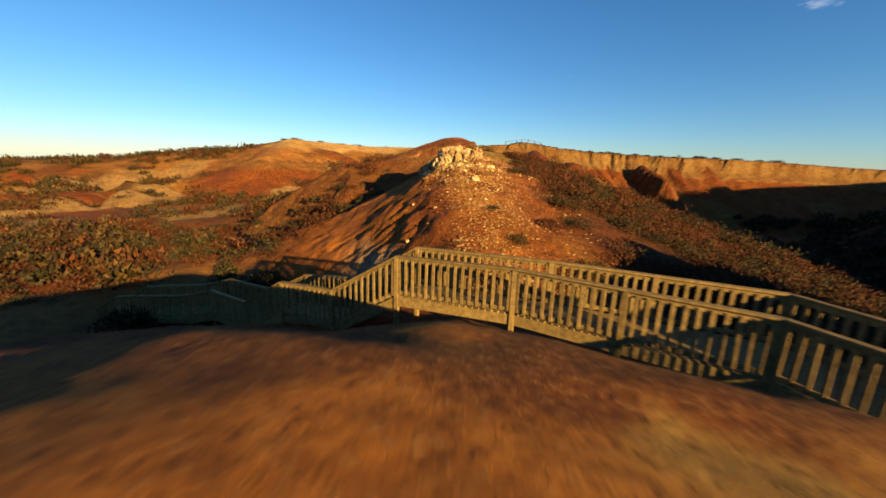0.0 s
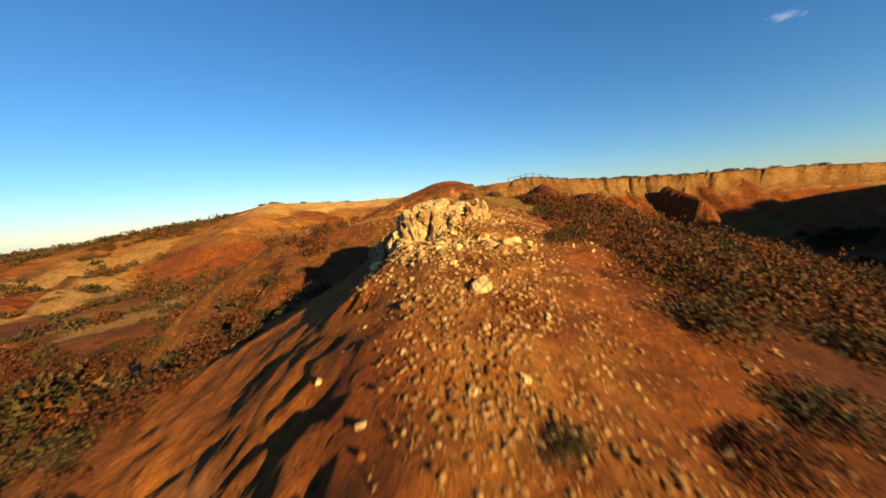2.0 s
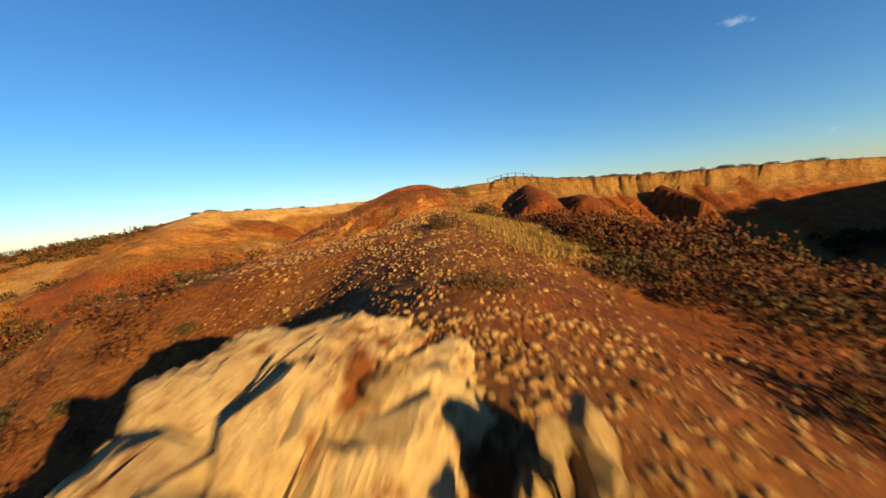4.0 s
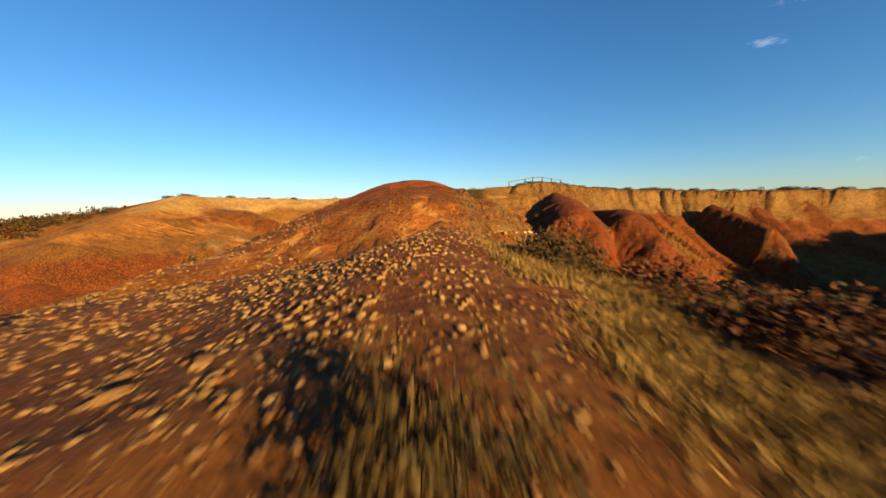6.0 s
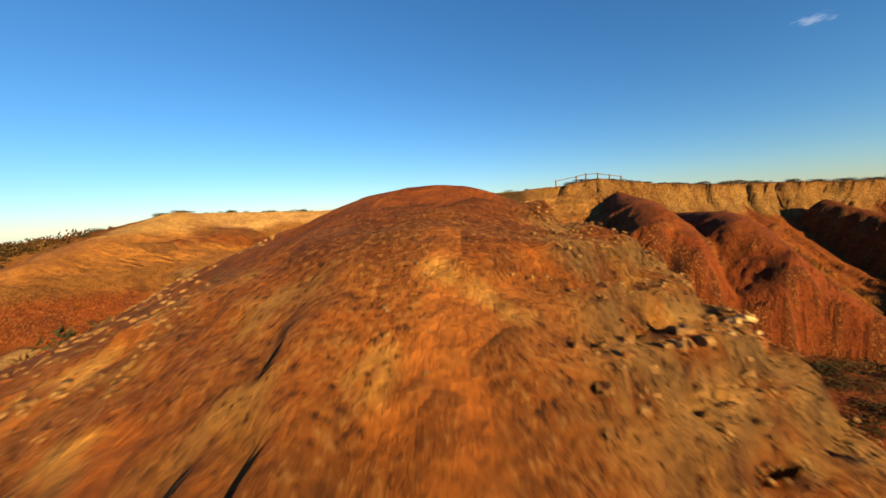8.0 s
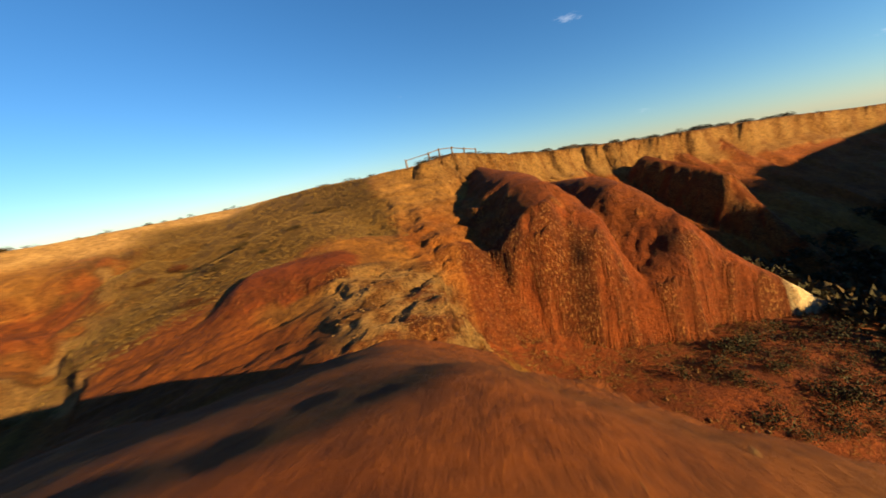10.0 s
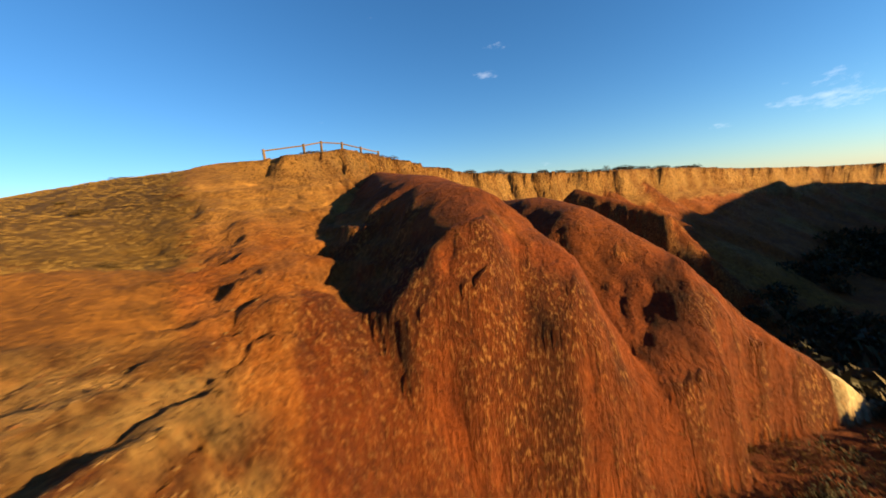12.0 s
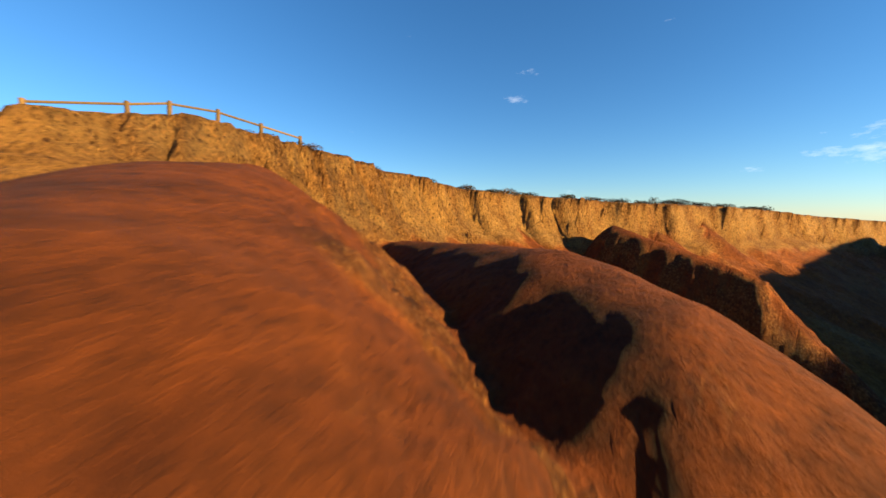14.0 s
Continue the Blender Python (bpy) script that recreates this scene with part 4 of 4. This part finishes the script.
def cover(name, n, box, keep, lo, hi, mats, label, seed, blades=70, size=0.22):
    """Low scrub past counting, one mesh for each leaf colour."""
    rng = np.random.default_rng(seed)
    kinds = []
    for k in range(6):
        blobs = [(rng.normal() * 0.28, rng.normal() * 0.28, 0.12 + 0.15 * rng.random(), 0.3 + 0.2 * rng.random(), 0.3 + 0.2 * rng.random()) for _ in range(5)]
        kinds.append(foliage(rng, blades, size, blobs))
    x, y, z = scatter(n, rng, *box, keep)
    pick = rng.integers(0, len(mats), len(x))
    for m, mat in enumerate(mats):
        w = pick == m
        if w.any():
            vs, fs = many(kinds, rng, x[w], y[w], z[w] - 0.02, lo + (hi - lo) * rng.random(w.sum()) ** 1.6, 0, rng.uniform(0.7, 1.2, w.sum()))
            joined(name, vs, fs, mat, label, "scrub")


def plants():
    r = np.random.default_rng(21)
    # ridge shrubs close to the camera's way
    for x, y, s, kind, tall in ((4.6, 24.3, 1.0, 3, .8), (5, 25.2, .8, 0, .8), (6.4, 21.0, 1.3, 3, .9), (2.65, 35.35, .62, 3, 1.9), (5.7, 43.1, 1.4, 3, 1.5), (6.4, 44.4, 1.8, 1, 1.0), (7.1, 41.5, 2.0, 1, 1.0), (9, 43.2, 2.2, 1, 1.1), (10.6, 41.0, 2.2, 4, 1.1), (10, 38.4, 2.0, 1, 1.0), (5.9, 39.2, .8, 1, .7), (7.6, 36.8, 1.1, 1, .7), (8.6, 40.4, 1.3, 1, .8), (8.2, 34.2, 1.2, 1, .7), (8.4, 31.5, 1.2, 4, .7), (7.8, 43.6, 1.3, 4, .8), (8.8, 45.2, 1.2, 1, .8), (8.1, 38.5, 1.3, 1, .8), (6.6, 36.0, 1.2, 1, .7),
                               (6.2, 34.0, 1.4, 1, 1.1), (7.2, 32.8, 1.7, 4, 1.1), (6.3, 36.0, 1.3, 1, 1.1), (7.3, 35.0, 1.7, 1, 1.1), (6.7, 37.6, 1.6, 1, 1.0), (8.1, 34.2, 1.8, 4, 1.1), (4.9, 40.6, 1.3, 3, 1.3), (6.8, 31.2, 1.2, 1, .9), (4.2, 46.6, .5, 5, .7), (7.2, 42.0, 1.4, 1, 1), (2.8, 29.0, .7, 0, .7), (6.2, 29.8, 1.0, 1, .8)):
        if s:
            shrub(x, y, s, kind, "olive brown saltbush growing beside the stony ridge", "shrubs on the ridge", tall)
    for x, y, s in ((3.0, 11.9, 1.1), (4.6, 13.6, 1.2), (6.0, 14.6, 1.4), (1.0, 13.2, .9), (-2.0, 14.5, 1.2), (0.1, 14.2, 1.0), (7.5, 12.6, 1.3), (-3.5, 15.5, 1.4), (-5.5, 16.2, 1.6), (3.2, 15.2, .9), (2.4, 17.2, .5), (5.2, 17.5, 1.2), (6.8, 18.6, 1.4)):
        shrub(x, y, s, int(r.integers(0, 6)), "dry rust tinged saltbush in the gully by the boardwalk", "shrubs by the boardwalk", r.uniform(.7, 1))
    # the dry slope below the fence
    for x, y, s in ((0.2, 85.2, 1.5), (-1.6, 84, 1.3), (1.6, 82.6, .7), (3.66, 83.9, .9), (8.5, 80.6, .75), (-2.5, 81.0, 1.2), (5.6, 90.4, .6), (6.6, 90.0, .9), (8.2, 92.6, .6), (5.4, 93.4, .5), (-6, 92, 1.6), (-8, 90, 1.2),
                    (-4.2, 88.5, .9), (-0.6, 93.0, 1.0), (10.6, 87.2, .5), (3.0, 90.0, .4)):
        shrub(x, y, s, int(r.integers(0, 6)), "low olive shrub on the dry grass slope", "shrubs on the grass slope", .6)
    # along the edge of the plain
    rim_x, rim_y = [p[0] for p in RIM], [p[1] for p in RIM]
    for x, back, s in ((17.4, 3.0, 1.5), (18.9, 2.6, 1.3), (22.4, 1.2, .8), (26.5, 1.4, 1.0), (28.6, 1.6, 1.3), (31.6, 1.2, .9), (36.5, 2.0, 1.3), (39.4, 1.5, 1.4), (42.2, 1.2, 1.2), (45.0, 3.0, 2.4), (47.2, 2.2, 1.6), (50.5, 1.6, 1.4),
                       (53.0, 1.6, 1.6), (56.2, 1.8, 1.8), (59.5, 1.6, 1.5), (65.4, 2.0, 2.9), (69.0, 1.8, 1.4), (74.0, 2.0, 1.8), (79.5, 2.0, 1.7), (84.0, 2.0, 2.2), (7.6, 0.6, .9), (-11.5, 1.0, .7), (-15.6, 1.0, .7), (-22.5, 1.2, 1.4), (-26.5, 1.2, 1.3),
                       (-36.5, 1.0, 2.0), (-38.5, 0.8, 1.7), (-31.0, 1.0, 1.5), (-45.0, 1.0, 1.5), (-52.0, 1.0, 1.5), (-58.0, 1.0, 1.8), (24.4, 0.4, .8), (33.5, 0.3, .9)):
        y = float(np.interp(x, rim_x, rim_y)) + back
        shrub(x, y, s, 2 if r.random() < .65 else 3, "dark rounded coastal shrub at the cliff edge", "shrubs along the cliff edge", r.uniform(.45, .7))
    near_right = lambda x, y: (fbm(x * 0.22, y * 0.22, 3) > 0.37) * smooth(5.6, 7.2, x + 0.12 * np.clip(y - 22, 0, 8)) * np.maximum(smooth(48, 43, y), smooth(15.5, 13.5, land(x, y)[0])) * (1 - smooth(8.5, 7.2, x) * smooth(30, 32, y) * smooth(47, 45, y))
    cover("scrub", 3300, (3.4, 34, 11, 60), near_right, .7, 1.8, (LEAF_RUST, LEAF_DARK, LEAF_RUST, LEAF), "dense low rust and olive scrub on the slope", 31, 300, 0.065)
    left = lambda x, y: (fbm(x * 0.17 + 3, y * 0.17, 4) > 0.46) * (1 - smooth(-0.5, 0.5, -shelf(np.asarray(x, np.float32), np.asarray(y, np.float32))[1])) * smooth(-9, -14, x) * (1 - smooth(60, 65, y) * smooth(-46, -42, x))
    cover("scrub", 480, (-34, -4.5, 14, 40), lambda x, y: (fbm(x * 0.2 + 9, y * 0.2, 3) > 0.44) * 0.9, .5, 1.5, (LEAF_DARK, LEAF_RUST, LEAF_RUST), "dark rust scrub on the gully side", 37, 190, 0.105)
    cover("scrub", 2600, (-110, -6, 18, 90), left, .5, 2.0, (LEAF, LEAF_RUST, LEAF, LEAF_DARK), "olive scrub scattered over eroded slopes", 32, 80, 0.19)
    cover("scrub", 700, (18, 46, 44, 68), lambda x, y: smooth(18.5, 21.5, x - 0.2 * (66 - y)) * smooth(13.6, 13.0, land(x, y)[0]), .6, 1.3, (LEAF_DARK, LEAF_DARK, LEAF_DARK), "dense dark scrub on the shaded gully floor", 36, 190, 0.1)
    cover("scrub", 260, (-14, 2, 13, 34), lambda x, y: (fbm(x * 0.25, y * 0.25, 3) > 0.47) * smooth(0, -3, x) * smooth(14.2, 13.2, land(x, y)[0]), .6, 1.5, (LEAF_DARK, LEAF), "dark scrub in the shaded gully", 33, 170, 0.17)
    # dark leaves laid densely here stand in for the valley floor's deep shade
    cover("scrub", 1500, (26, 95, 30, 76), lambda x, y: (fbm(x * 0.1, y * 0.1, 3) > 0.42) * 0.9, .9, 2.6, (LEAF_DARK, LEAF, LEAF_DARK), "dark scrub added to deepen the shade on the valley floor", 34, 80, 0.24)
    cover("scrub", 420, (-90, 110, 92, 125), lambda x, y: (fbm(x * 0.15, y * 0.15, 3) > 0.47) * smooth(0.3, 1.5, -plain(np.asarray(x, np.float32), np.asarray(y, np.float32))[1]), .4, 1.1, (LEAF_DARK, LEAF), "low dark heath on the high plain", 35, 150, 0.11)


plants()


def grass():
    """Dry tussocks: many blades in one mesh for each stretch."""
    rng = np.random.default_rng(41)
    def tuft(n, spread_, tall):
        a, r0 = rng.random(n) * 6.3, spread_ * np.sqrt(rng.random(n))
        p = np.stack([np.cos(a) * r0, np.sin(a) * r0, np.zeros(n)], -1)
        lean = rng.normal(size=(n, 3)) * 0.35
        lean[:, 2] = 1
        tip = p + lean * (tall * (0.5 + 0.7 * rng.random(n)))[:, None]
        w = np.stack([-np.sin(a), np.cos(a), np.zeros(n)], -1) * 0.012
        return np.stack([p - w, p + w, tip], 1).reshape(-1, 3), np.arange(3 * n).reshape(-1, 3)
    kinds = [tuft(30, 0.3, 0.13) for _ in range(8)]
    for n, box, keep, lo, hi, label in (
            (5200, (3.4, 9.6, 31, 46), lambda x, y: (fbm(x * 0.45, y * 0.3, 3) > 0.40) * smooth(9.6, 6.5, x) * smooth(45, 41, y) * smooth(3.5, 4.6, x) * smooth(31, 35, y), .6, 1.15, "pale dry grass beside the stony ridge"),
            (11000, (-12, 11, 79.5, 103), lambda x, y: (fbm(x * 0.5, y * 0.5, 3) > 0.30) * 0.9, .3, .65, "short dry grass on the slope under the fence"),
            (6500, (9, 30, 58, 73), lambda x, y: (fbm(x * 0.4, y * 0.4, 3) > 0.38) * smooth(14.3, 13.8, land(x, y)[0]), .25, .5, "yellow grass on the gully floor")):
        x, y, z = scatter(n, rng, *box, keep)
        vs, fs = many(kinds, rng, x, y, z - 0.01, lo + (hi - lo) * rng.random(len(x)))
        joined("dry_grass", vs, fs, STRAW, label, "grass")


grass()


# ---- fence on the edge of the plain ----
def log_mesh(name, length, radius, upright):
    bm = bmesh.new()
    bmesh.ops.create_cone(bm, cap_ends=True, segments=10, radius1=radius, radius2=radius * 0.95, depth=length)
    if upright:
        bmesh.ops.translate(bm, vec=(0, 0, length / 2), verts=bm.verts)
    bmesh.ops.bevel(bm, geom=[e for e in bm.edges if abs(e.verts[0].co.z - e.verts[1].co.z) < 1e-4], offset=0.012, segments=1, affect="EDGES")
    me = bpy.data.meshes.new(name)
    bm.to_mesh(me)
    bm.free()
    me.materials.append(LOG)
    return me


def fence():
    line = [(15.4, 91.8), (18.0, 92.0), (19.2, 92.1), (20.8, 92.4), (22.5, 92.9), (24.3, 93.6)]
    o = Vector((*line[0], height(*line[0])))
    thing = root("log_fence", o, "low treated pine log fence along the cliff edge", "fence")
    tops = []
    for k, (x, y) in enumerate(line):
        z = height(x, y)
        share("post", log_mesh("post", 1.3, 0.085, True), thing, pose(x - o.x, y - o.y, z - 0.45 - o.z, random.uniform(-3, 3), random.uniform(-3, 3), 0))
        tops.append(Vector((x, y, z + 0.74)) - o)
    for p, q in zip(tops[:-1], tops[1:]):
        m = (q - p).to_track_quat("Z", "X").to_matrix().to_4x4()
        m.translation = (p + q) / 2
        share("rail", log_mesh("rail", (q - p).length + 0.1, 0.045, False), thing, m)


fence()
